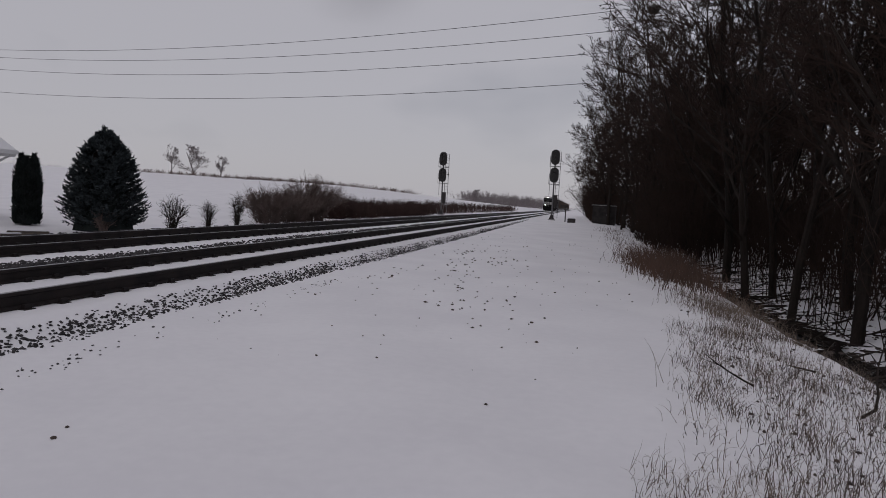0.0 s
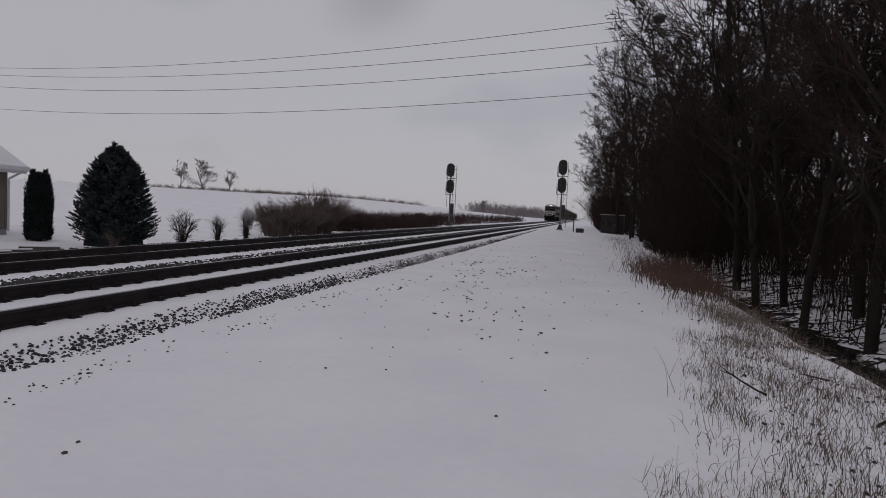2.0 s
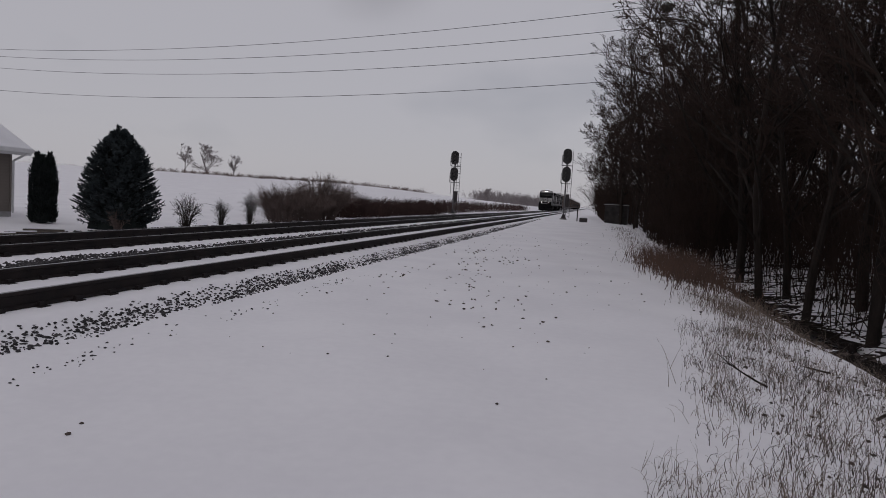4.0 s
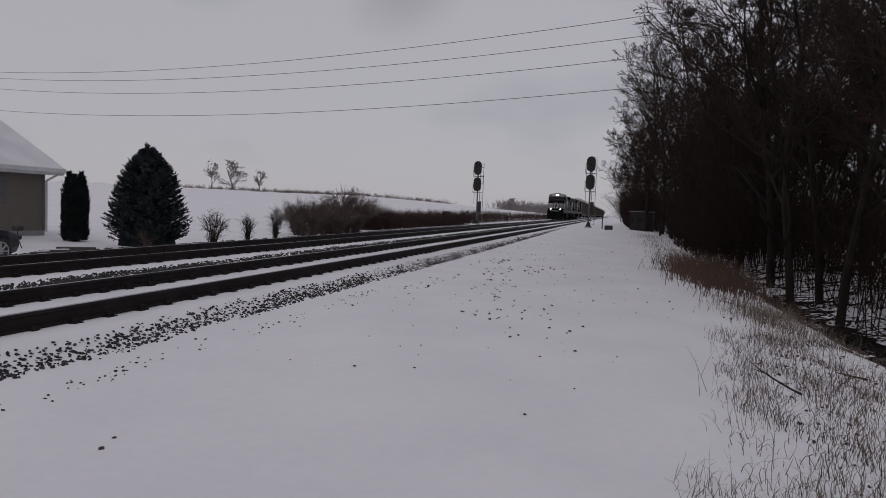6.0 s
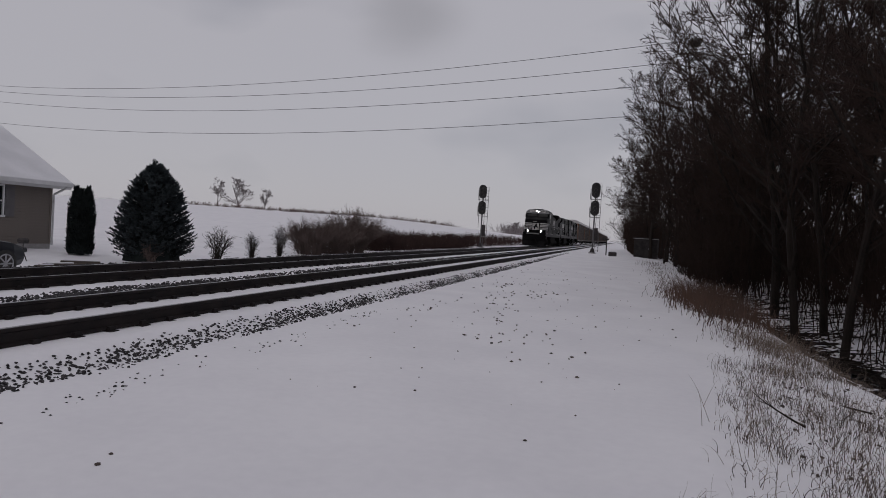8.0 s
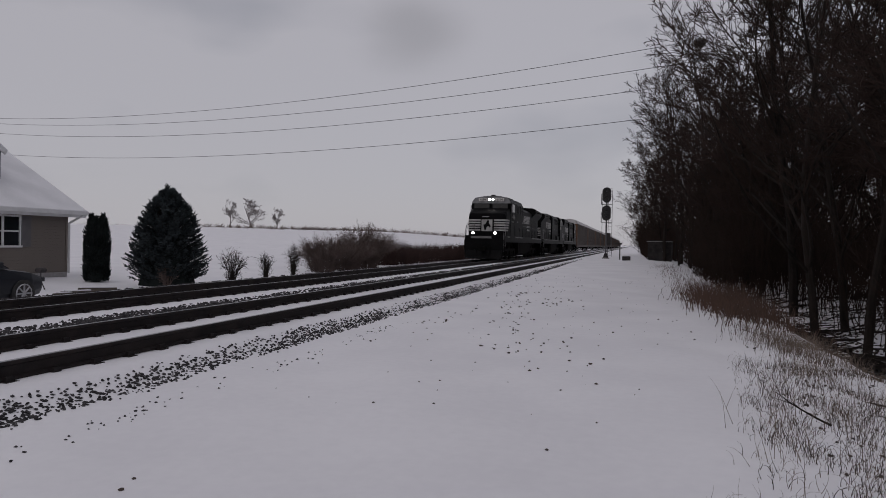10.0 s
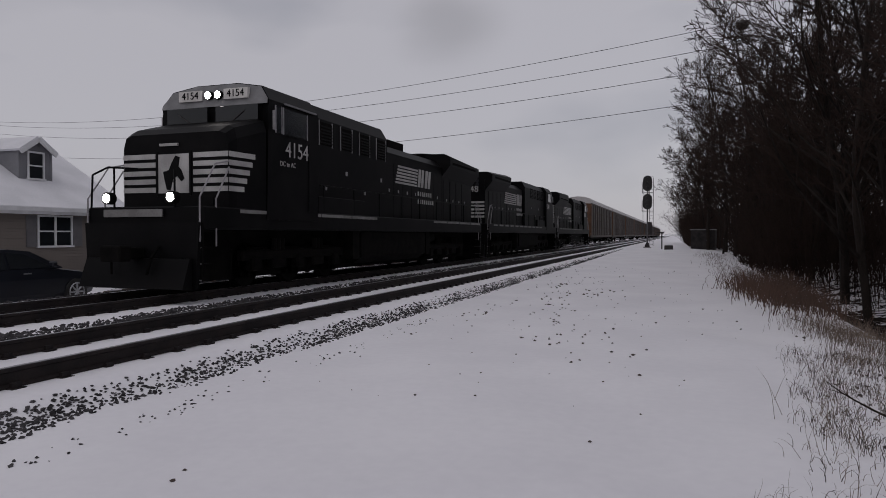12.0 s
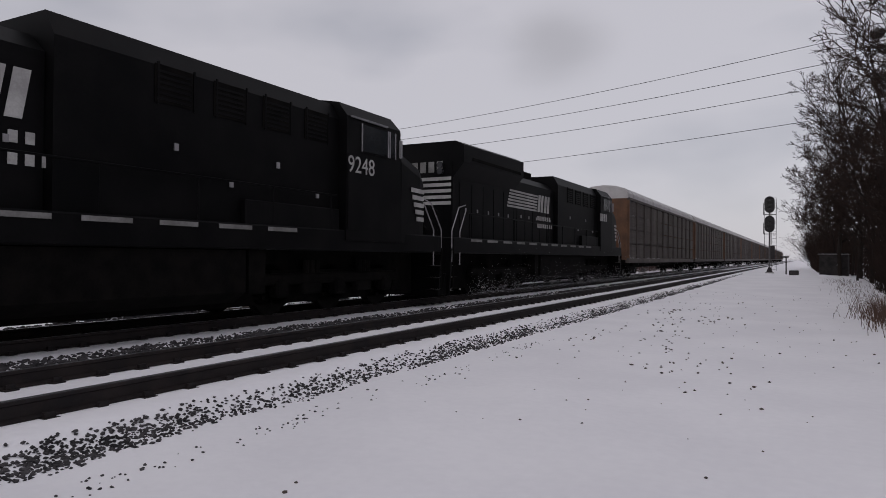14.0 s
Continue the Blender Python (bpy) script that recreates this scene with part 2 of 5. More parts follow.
def cable(points, r, name, material, sides=5):
    """One unbroken round cable through the points."""
    pts = [Vector(q) for q in points]
    vs, fs = [], []
    for i, q in enumerate(pts):
        d = (pts[min(i + 1, len(pts) - 1)] - pts[max(i - 1, 0)]).normalized()
        u = d.cross(Vector((0, 0, 1))).normalized()
        v = u.cross(d)
        for k in range(sides):
            a = 2 * math.pi * k / sides
            vs.append(q + u * (r * math.cos(a)) + v * (r * math.sin(a)))
        if i:
            for k in range(sides):
                j = (k + 1) % sides
                fs.append(((i - 1) * sides + k, (i - 1) * sides + j, i * sides + j, i * sides + k))
    return mesh_of(name, vs, fs, material, smooth=True)


def text_part(name, words, size, material, parent, m, label=""):
    """Raised lettering, turned into a mesh."""
    key = (words, size, material.name)
    if key in LETTERS:
        return piece(name, LETTERS[key], parent, m, label)
    cu = bpy.data.curves.new(name, "FONT")
    cu.body, cu.size, cu.extrude, cu.align_x, cu.align_y = words, size, 0.004, "CENTER", "CENTER"
    tmp = new(name + "_curve", cu)
    me = bpy.data.meshes.new_from_object(tmp.evaluated_get(bpy.context.evaluated_depsgraph_get()))
    bpy.data.objects.remove(tmp)
    bpy.data.curves.remove(cu)
    me.materials.clear()
    me.materials.append(material)
    LETTERS[key] = me
    return piece(name, me, parent, m, label)


def step(a, b, v):
    t = np.clip((v - a) / (b - a), 0, 1)
    return t * t * (3 - 2 * t)


# ---- ground ----
RAIL_Z = 0.353
BED = 0.168
NEAR_X, FAR_X = -6.66, -10.67


def soft_step(a, b, v):
    t = min(max((v - a) / (b - a), 0.0), 1.0)
    return t * t * (3 - 2 * t)


def lie(x, y, st, sin, hypot, az):
    """The lie of the land: track bed, access road, ditch, woods and the far hill."""
    bed = (BED - 0.005) * st(-4.98, -5.5, x) * st(-14.2, -13.2, x)
    far = 0.34 * st(18, 62, y)
    road = far * st(-5.3, -4.2, x) * st(2.2, 1.6, x)
    left = (-0.15 + 0.22 * st(-16, -21, x) + 0.25 * st(24, 45, y)) * st(-13.4, -14.6, x)
    depth = 1 - 0.72 * st(19, 34, y)
    ditch = (-0.16 * st(1.6, 3.0, x) - 0.70 * st(3.0, 4.6, x) + 0.48 * st(5.2, 7.8, x)) * depth + far * 0.9 * st(1.6, 2.2, x)
    r = hypot(x, y)
    hill = 6.1 * st(60, 330, r) * (0.25 + 0.75 * st(-4, -24, az)) * st(-18, -70, x) * st(1500, 380, r) * st(-20, 40, y)
    lumps = 0.02 * sin(x * 1.9 + 0.6 * sin(y * 0.8)) * sin(y * 1.3 + x * 0.7) + 0.012 * sin(3.1 * x + 2.3 * y)
    lumps = lumps * (1 - 0.8 * st(-4.8, -5.2, x) * st(-14.0, -13.5, x)) * (1 + 3 * st(2.2, 3.5, x))
    return bed + road + left + ditch + hill + lumps


def height(x, y):
    """Ground level at one place."""
    return lie(x, y, soft_step, math.sin, math.hypot, math.degrees(math.atan2(x, y)))


def axis_steps(parts):
    out = []
    for a, b, n in parts:
        out += list(np.linspace(a, b, n, endpoint=False))
    return np.array(out + [parts[-1][1]])


def build_ground():
    xs = axis_steps([(-3200, -600, 14), (-600, -80, 40), (-80, -15, 40), (-15, -4.6, 104), (-4.6, 9, 110), (9, 60, 24), (60, 3200, 14)])
    ys = axis_steps([(-3000, -60, 10), (-60, -4, 12), (-4, 14, 110), (14, 40, 80), (40, 100, 60), (100, 600, 60), (600, 4200, 14)])
    gx, gy = np.meshgrid(xs, ys)
    gz = lie(gx, gy, step, np.sin, np.hypot, np.degrees(np.arctan2(gx, gy)))
    vs = np.stack([gx, gy, gz], -1).reshape(-1, 3)
    w, h = len(xs), len(ys)
    i = (np.arange(h - 1)[:, None] * w + np.arange(w - 1)[None, :]).reshape(-1)
    fs = np.stack([i, i + 1, i + w + 1, i + w], 1)
    me = bpy.data.meshes.new("ground")
    me.from_pydata(vs, [], fs.tolist())
    me.polygons.foreach_set("use_smooth", [True] * len(me.polygons))
    me.materials.append(SNOW)
    tagged(new("ground", me), "snow-covered ground with access road, ditch and rolling field", "ground", kind="structure")


build_ground()


# ---- tracks ----
RAIL_SECTION = [(-0.070, 0), (0.070, 0), (0.070, 0.015), (0.012, 0.035), (0.009, 0.135), (0.036, 0.150), (0.036, 0.180), (0.028, 0.186), (-0.028, 0.186), (-0.036, 0.180), (-0.036, 0.150), (-0.009, 0.135), (-0.012, 0.035), (-0.070, 0.015)]


def build_track(cx, label):
    track = thing("railway_track", pose(cx, 0, 0), label, "railway track", kind="structure")
    z = RAIL_Z - 0.186
    for side in (-0.7525, 0.7525):
        bm = prism([(side + p[0], z + p[1]) for p in RAIL_SECTION], "y", -60, 900)
        ob = part("rail", bm, RAIL, track, "dark rusty steel rail")
        part("rail_head", boxes((side - 0.026, side + 0.026, -60, 900, RAIL_Z - 0.001, RAIL_Z + 0.003)), RAIL_TOP, ob, "worn rail head")
    rng = random.Random(5 if cx > -8 else 6)
    tie = mesh_of("tie", *cuboid(-1.3, 1.3, -0.115, 0.115, -0.17, 0), TIE)
    plate = bmesh.new()
    box(plate, -0.15, 0.15, -0.075, 0.075, -0.01, 0.010)
    box(plate, -0.12, -0.075, -0.05, 0.05, 0.0, 0.06)
    box(plate, 0.075, 0.12, -0.05, 0.05, 0.0, 0.06)
    pm = bpy.data.meshes.new("tie_plate")
    plate.to_mesh(pm)
    plate.free()
    pm.materials.append(RAIL)
    y = -6.0
    n = 0
    while n < 145:
        t = piece("tie", tie, track, pose(0, y, z - 0.052 + rng.uniform(-0.006, 0.004), 0, 0, rng.uniform(-0.6, 0.6)))
        for side in (-0.7525, 0.7525):
            piece("tie_plate", pm, t, pose(side, 0, rng.uniform(0.040, 0.056)))
        y += 0.53 + rng.uniform(-0.03, 0.03)
        n += 1


def cuboid(x0, x1, y0, y1, z0, z1):
    v = [(x, y, z) for z in (z0, z1) for y in (y0, y1) for x in (x0, x1)]
    return v, [(0, 2, 3, 1), (4, 5, 7, 6), (0, 1, 5, 4), (2, 6, 7, 3), (0, 4, 6, 2), (1, 3, 7, 5)]


build_track(NEAR_X, "empty railway track with rusty rails half buried in snow")
build_track(FAR_X, "railway track with rusty rails under the train")


def scatter_stones(name, rows, material, label, seed):
    """Loose stones in one mesh; rows of x, y, size."""
    rng = np.random.default_rng(seed)
    base = np.array([(0.5, 0, 0), (-0.5, 0, 0), (0, 0.5, 0), (0, -0.5, 0), (0, 0, 0.5), (0, 0, -0.5), (0.33, 0.33, 0.3), (-0.33, -0.33, 0.3)])
    faces = [(6, 4, 0), (6, 2, 4), (6, 0, 2), (7, 4, 1), (7, 3, 4), (7, 1, 3), (4, 3, 0), (4, 2, 1), (0, 3, 5), (3, 1, 5), (1, 2, 5), (2, 0, 5)]
    vs, fs = [], []
    for k, (x, y, s) in enumerate(rows):
        v = base * (1 + rng.uniform(-0.35, 0.35, base.shape)) * s * np.array([1, rng.uniform(0.7, 1.3), 0.75])
        a = rng.uniform(0, 6.28)
        v = v @ np.array([[math.cos(a), -math.sin(a), 0], [math.sin(a), math.cos(a), 0], [0, 0, 1]])
        vs.append(v + (x, y, float(height(x, y)) + s * 0.12))
        fs += [tuple(i + k * 8 for i in f) for f in faces]
    tagged(new(name, mesh_of(name, np.concatenate(vs), fs, material)), label, "stones", kind="stuff")


def ballast_rows(n, x_mid, spread, y0, y1, lo, hi, seed):
    rng = np.random.default_rng(seed)
    out = []
    for _ in range(n):
        u = rng.random()
        y = y0 + (y1 - y0) * u ** 1.9
        x = x_mid + spread * (rng.random() + rng.random() - 1) * 1.9
        patch = math.sin(y * 2.1 + x * 5) + math.sin(y * 0.7)
        if rng.random() < 0.7 + 0.2 * patch:
            out.append((x, y, rng.uniform(lo, hi)))
    return out


scatter_stones("ballast_shoulder", ballast_rows(15000, -5.10, 0.145, 0.5, 75, 0.020, 0.050, 3), BALLAST, "dark ballast stones half covered with snow beside the track", 4)
scatter_stones("ballast_between_tracks", ballast_rows(16000, -8.66, 0.30, 2, 90, 0.03, 0.070, 7), BALLAST, "dark ballast stones between the two tracks", 8)
scatter_stones("ballast_far_shoulder", ballast_rows(1800, -13.3, 0.2, 6, 80, 0.04, 0.09, 9), BALLAST, "snowy ballast stones along the far track", 10)
scatter_stones("ballast_spill", ballast_rows(300, -4.32, 0.13, 1.0, 13, 0.012, 0.036, 11), BALLAST, "loose stones spilled on the snow", 12)
_rng = np.random.default_rng(21)
DEBRIS = [(-0.62, 5.28, 0.035), (-3.08, 3.52, 0.036), (-3.15, 3.72, 0.026), (0.10, 7.85, 0.03), (-4.0, 10.0, 0.06)]
for _ in range(200):
    _y = 6.0 + 26 * _rng.random() ** 1.2
    DEBRIS.append((_rng.uniform(-4.2, 1.3), _y, _rng.uniform(0.012, 0.018 + 0.0020 * min(_y, 20))))
# leaf scraps blown into loose drifts across the road
for _x, _y, _n in ((-1.8, 9.9, 14), (-3.8, 13.7, 14), (-2.5, 14.1, 12), (-2.2, 12.2, 10), (-3.0, 17.0, 16), (-1.2, 11.2, 8), (-3.4, 21.0, 14), (-0.6, 9.2, 6), (-2.0, 18.5, 12)):
    for _ in range(_n):
        DEBRIS.append((_x + _rng.normal(0, 0.28), _y + _rng.normal(0, 0.75), _rng.uniform(0.02, 0.03 + 0.0026 * _y)))
scatter_stones("loose_stones", DEBRIS, LEAF, "scattered small stones and leaf scraps on the snow", 22)


# ---- train: three diesel locomotives and a string of covered car carriers ----
def wheelset_mesh(r):
    bm = bmesh.new()
    for x in (-0.72, 0.72):
        s = 1 if x > 0 else -1
        rod(bm, (x, 0, 0), (x + 0.13 * s, 0, 0), r, 24)
        rod(bm, (x - 0.03 * s, 0, 0), (x, 0, 0), r + 0.03, 24)
        for k in range(6):
            a = k * math.pi / 3
            rod(bm, (x + 0.13 * s, 0.28 * math.cos(a), 0.28 * math.sin(a)), (x + 0.15 * s, 0.28 * math.cos(a), 0.28 * math.sin(a)), 0.05, 6)
    rod(bm, (-0.9, 0, 0), (0.9, 0, 0), 0.09, 10)
    me = bpy.data.meshes.new("wheelset")
    bm.to_mesh(me)
    bm.free()
    me.materials.append(GRIME)
    return me


LOCO_WHEELS, CAR_WHEELS = wheelset_mesh(0.53), wheelset_mesh(0.42)


def side_frame(axles, r):
    """The cast frames of a bogie, with axle boxes, springs and brake hangers on both sides."""
    bm = bmesh.new()
    y0, y1 = axles[0] - 0.55, axles[-1] + 0.55
    for s in (-1, 1):
        x0, x1 = sorted((s * 0.98, s * 1.16))
        box(bm, x0, x1, y0, y1, r + 0.10, r + 0.34, 0.04)
        for a in axles:
            box(bm, *sorted((s * 0.96, s * 1.22)), a - 0.19, a + 0.19, r - 0.16, r + 0.2, 0.05)
        for a, b in zip(axles, axles[1:]):
            m = (a + b) / 2
            box(bm, *sorted((s * 1.0, s * 1.18)), m - 0.32, m + 0.32, r - 0.12, r + 0.14, 0.03)
            for k in (-0.18, 0.0, 0.18):
                rod(bm, (s * 1.12, m + k, r + 0.34), (s * 1.12, m + k, r + 0.62), 0.075, 8)
    box(bm, -1.0, 1.0, y0 + 0.4, y1 - 0.4, r + 0.16, r + 0.4)
    return bm


def number_part(name, number, size, material, parent, m, label=""):
    """A road number; where none is given, four plain bars of its size."""
    if number:
        return text_part(name, number, size, material, parent, m, label)
    w = size * 0.62
    return part(name, boxes(*[((k - 2) * w, (k - 2) * w + w * 0.7, -size * 0.35, size * 0.35, 0, 0.004) for k in range(4)]), material, parent, label, m)


def build_loco(number, reverse, label, tail_y=21.0, hood_y=10.4, wing_y=16.6, bar_z=2.16, low=0.0, tall=0.0):
    """A six-axle wide-cab diesel: front at y = 0, tail at y = 22.3, rail level at z = 0."""
    lo = thing("locomotive", Matrix(), label, "locomotive", "locomotives at the head of the train")
    # frame, pilot and couplers
    part("underframe", boxes((-1.52, 1.52, 0.70, tail_y + 0.6, 1.36, 1.84), bevel=0.03), BLACK, lo)
    sill = []
    for k in range(4 if not reverse else 11):
        a = 1.95 + k * 1.82 if not reverse else 7.0 + k * 1.28
        sill.append((a, a + (1.78 if not reverse else 0.84 - 0.03 * (k % 3))))
    if not reverse:
        sill += [(14.6 + 1.7 * k, 16.2 + 1.7 * k) for k in range(4)]
    for a, b in sill:
        for s in (-1, 1):
            part("sill_stripe", boxes((*sorted((s * 1.522, s * 1.532)), a, b, 1.725, 1.805)), SILL, lo)
    for y, s in ((0.70, -1), (tail_y + 0.6, 1)):
        plow = prism([(-1.42, 0.12), (1.42, 0.12), (1.5, 1.5), (-1.5, 1.5)], "y", min(y, y + s * 0.10), max(y, y + s * 0.10))
        p = part("pilot", plow, BLACK, lo, "snow-dusted black pilot plate")
        part("plow_blade", prism([(0.02, 0.10), (0.32, 0.14), (0.10, 0.75), (0.02, 0.75)], "x", -1.35, 1.35) if s > 0 else prism([(-0.02, 0.10), (-0.32, 0.14), (-0.10, 0.75), (-0.02, 0.75)], "x", -1.35, 1.35), BLACK, p, at=pose(0, y + s * 0.10, 0))
        part("coupler", boxes((-0.14, 0.14, *sorted((y + s * 0.1, y + s * 0.85)), 0.74, 0.98), (-0.26, 0.26, *sorted((y + s * 0.6, y + s * 0.92)), 0.70, 1.02), bevel=0.03), GRIME, p)
        for q in (-1, 1):
            st = bmesh.new()
            for k in range(4):
                box(st, *sorted((q * 1.12, q * 1.5)), *sorted((y - s * 0.02, y - s * 0.34)), 0.28 + k * 0.34, 0.31 + k * 0.34)
            box(st, *sorted((q * 1.5, q * 1.53)), *sorted((y + s * 0.02, y - s * 0.02)), 0.28, 1.5)
            ladder = part("step_ladder", st, GRIME, lo)
            for k in range(4):
                part("step_edge", boxes((*sorted((q * 1.16, q * 1.48)), *sorted((y - s * 0.015, y + s * 0.006)), 0.29 + k * 0.34, 0.315 + k * 0.34)), RAILING, ladder)
            part("hose", rods([[(q * 0.5, y + s * 0.12, 1.0), (q * 0.52, y + s * 0.36, 0.75), (q * 0.46, y + s * 0.42, 0.42)]], 0.03), GRIME, p)
            part("corner_handrail", rods([[(q * 1.48, y + s * 0.04, 1.1), (q * 1.48, y + s * 0.04, 2.02), (q * 1.44, y - s * 0.5, 2.75), (q * 1.44, y - s * 0.95, 2.85)], [(q * 1.5, y - s * 0.45, 1.0), (q * 1.5, y - s * 0.45, 2.0), (q * 1.46, y - s * 0.95, 2.72)]], 0.018), RAILING, lo)
    # nose
    nose = bmesh.new()
    sec = [(1.65, 1.20, 1.44, 1.6, 3.52), (1.90, 1.26, 1.48, 1.6, 3.68), (2.95, 1.30, 1.53, 1.6, 3.98)]
    rings = []
    for y, xt, xb, z0, z1 in sec:
        rings.append([nose.verts.new(v) for v in ((-xb, y, z0), (xb, y, z0), (xb, y, z1 - 0.30), (xt + 0.16, y, z1 - 0.06), (xt, y, z1), (-xt, y, z1), (-xt - 0.16, y, z1 - 0.06), (-xb, y, z1 - 0.30))])
    for a, b in zip(rings, rings[1:]):
        for i in range(8):
            j = (i + 1) % 8
            nose.faces.new((a[i], a[j], b[j], b[i]))
    nose.faces.new(rings[0])
    nose.faces.new(rings[-1])
    bmesh.ops.recalc_face_normals(nose, faces=nose.faces[:])
    nose_ob = part("nose", nose, BLACK, lo, "black wide nose with white bars")
    for k in range(5):
        z = 2.20 + k * 0.19
        for q in (-1, 1):
            part("stripe", boxes((*sorted((q * 0.52, q * 1.435)), 1.634, 1.648, z, z + 0.115)), WHITE, nose_ob)
            wrap = boxes((*sorted((q * 1.448, q * 1.462)), 1.655, 2.12 + 0.09 * k, z, z + 0.115))
            for v in wrap.verts:
                v.co.x += q * 0.115 * (v.co.y - 1.65)
            part("stripe", wrap, WHITE, nose_ob)
    part("emblem_panel", boxes((-0.44, 0.40, 1.636, 1.649, 2.18, 3.06)), WHITE, nose_ob, "white panel with a dark emblem")
    part("emblem", prism([(-0.20, 2.26), (-0.10, 2.24), (-0.02, 2.52), (0.10, 2.56), (0.20, 2.44), (0.28, 2.50), (0.20, 2.70), (0.12, 2.78), (0.16, 2.98), (0.04, 3.02), (-0.06, 2.86), (-0.14, 2.70), (-0.30, 2.66), (-0.26, 2.48)], "y", 1.624, 1.635), BLACK, nose_ob, "black plain emblem")
    for a in (-0.50, 0.415):
        part("emblem_frame", boxes((a, a + 0.045, 1.63, 1.649, 2.12, 3.12)), BLACK, nose_ob)
    part("nose_door", boxes((0.5, 1.05, 1.632, 1.645, 1.70, 2.08)), BLACK, nose_ob)
    part("grab_iron", boxes((-0.38, 0.12, 1.60, 1.645, 3.24, 3.30)), WHITE, nose_ob)
    part("front_platform_plate", boxes((-1.0, 0.55, 0.62, 0.66, 1.62, 1.78)), SILL, lo)
    for pts in ([(-1.44, 0.72, 1.8), (-1.40, 0.72, 2.55), (-1.1, 0.85, 2.72), (-0.9, 1.5, 2.74)], [(-0.8, 0.72, 1.8), (-0.8, 0.72, 2.7)], [(0.8, 0.72, 1.8), (0.8, 0.72, 2.6)]):
        part("front_rail", rods([pts], 0.022), BLACK, lo)
    for q in (-1, 1):
        d = part("ditch_light", rod(bmesh.new(), (q * 0.84, 0.70, 2.02), (q * 0.84, 0.54, 2.02), 0.13, 16), GRIME, lo)
        part("lit_lens", rod(bmesh.new(), (q * 0.84, 0.54, 2.02), (q * 0.84, 0.532, 2.02), 0.10, 16), LENS if reverse else LAMP, d, "" if reverse else "lit white lens")
    # cab
    cab = prism([(-1.55, 1.6), (1.55, 1.6), (1.55, 4.46), (1.30, 4.76), (0.6, 4.88), (-0.6, 4.88), (-1.30, 4.76), (-1.55, 4.46)], "y", 2.95, 5.35)
    for v in cab.verts:
        if v.co.y < 3 and v.co.z > 4.4:
            v.co.y += 0.08 + (v.co.z - 4.40) * 0.30
    for v in cab.verts:
        if v.co.z > 4.7:
            v.co.z += 0.05 - low * 0.3
    cab_ob = part("cab", cab, BLACK, lo)
    visor = prism([(-1.53, 4.36), (1.53, 4.36), (1.53, 4.47), (1.28, 4.79 - low), (0.6, 4.91 - low), (-0.6, 4.91 - low), (-1.28, 4.79 - low), (-1.53, 4.47)], "y", 0, 0.02)
    for v in visor.verts:
        v.co.y += 2.99 + (v.co.z - 4.36) * 0.30
    part("visor_band", visor, GREYPANEL, cab_ob, "grey band above the windscreen")
    for q in (-1, 1):
        part("windscreen", boxes((*sorted((q * 0.12, q * 1.32)), 2.925, 2.948, 3.97, 4.34), bevel=0.008), GLASS, cab_ob)
        part("wiper", rods([[(q * 0.6, 2.91, 3.96), (q * 0.95, 2.91, 4.2)]], 0.012), IRON, cab_ob)
        nb = part("number_board", boxes((*sorted((q * 0.32, q * 1.0)), 2.98, 3.08, 4.52, 4.77)), BOARD, cab_ob)
        number_part("number", number, 0.25, BLACK, nb, pose(q * 0.66, 2.974, 4.645, 90, 0, 0))
        h = part("headlight", rod(bmesh.new(), (q * 0.14, 3.1, 4.64), (q * 0.14, 2.98, 4.64), 0.11, 16), GRIME, cab_ob)
        part("lit_lens", rod(bmesh.new(), (q * 0.14, 2.98, 4.64), (q * 0.14, 2.972, 4.64), 0.09, 16), LENS if reverse else LAMP, h, "" if reverse else "lit white lens")
        s = q
        for a, b in ((3.32, 3.55), (3.66, 4.75)):
            w = part("side_window", boxes((*sorted((s * 1.552, s * 1.566)), a, b, 3.72, 4.34)), GLASS, cab_ob)
            for e in (a - 0.03, b):
                part("window_frame", boxes((*sorted((s * 1.556, s * 1.578)), e, e + 0.03, 3.70, 4.36)), RAILING, w)
            for e in (3.69, 4.34):
                part("window_rim", boxes((*sorted((s * 1.556, s * 1.57)), a, b, e, e + 0.03)), BLACK, w)
        part("mirror", boxes((*sorted((s * 1.6, s * 1.66)), 3.12, 3.18, 3.75, 4.2)), RAILING, cab_ob)
        part("drip_rail", boxes((*sorted((s * 1.54, s * 1.60)), 3.7, 5.2, 4.43, 4.47)), GREYPANEL, cab_ob)
        number_part("road_number", number, 0.55, WHITE, cab_ob, pose(s * 1.567, 4.78 if reverse else 4.28, 3.34, 90, 0, 90 * s), "white road number")
        if not reverse:
            text_part("lettering", "DC to AC", 0.17, WHITE, cab_ob, pose(s * 1.567, 3.85, 2.98, 90, 0, 90 * s))
        part("cab_door", boxes((*sorted((s * 1.552, s * 1.565)), 4.86, 5.3, 1.85, 3.6)), BLACK, cab_ob)
    part("air_conditioner", boxes((-0.55, 0.55, 3.9, 5.2, 4.88 - low, 5.0 - low), bevel=0.03), BLACK, cab_ob)
    part("antenna_dome", boxes((-0.25, 0.25, 3.35, 3.6, 4.88 - low, 4.97 - low), bevel=0.03), GRIME, cab_ob)
    # equipment cab, engine hood, radiator
    eq = prism([(-1.34, 1.6), (1.34, 1.6), (1.34, 4.46 - low), (1.12, 4.84 - low), (-1.12, 4.84 - low), (-1.34, 4.46 - low)], "y", 5.37, hood_y)
    eq_ob = part("equipment_hood", eq, BLACK, lo)
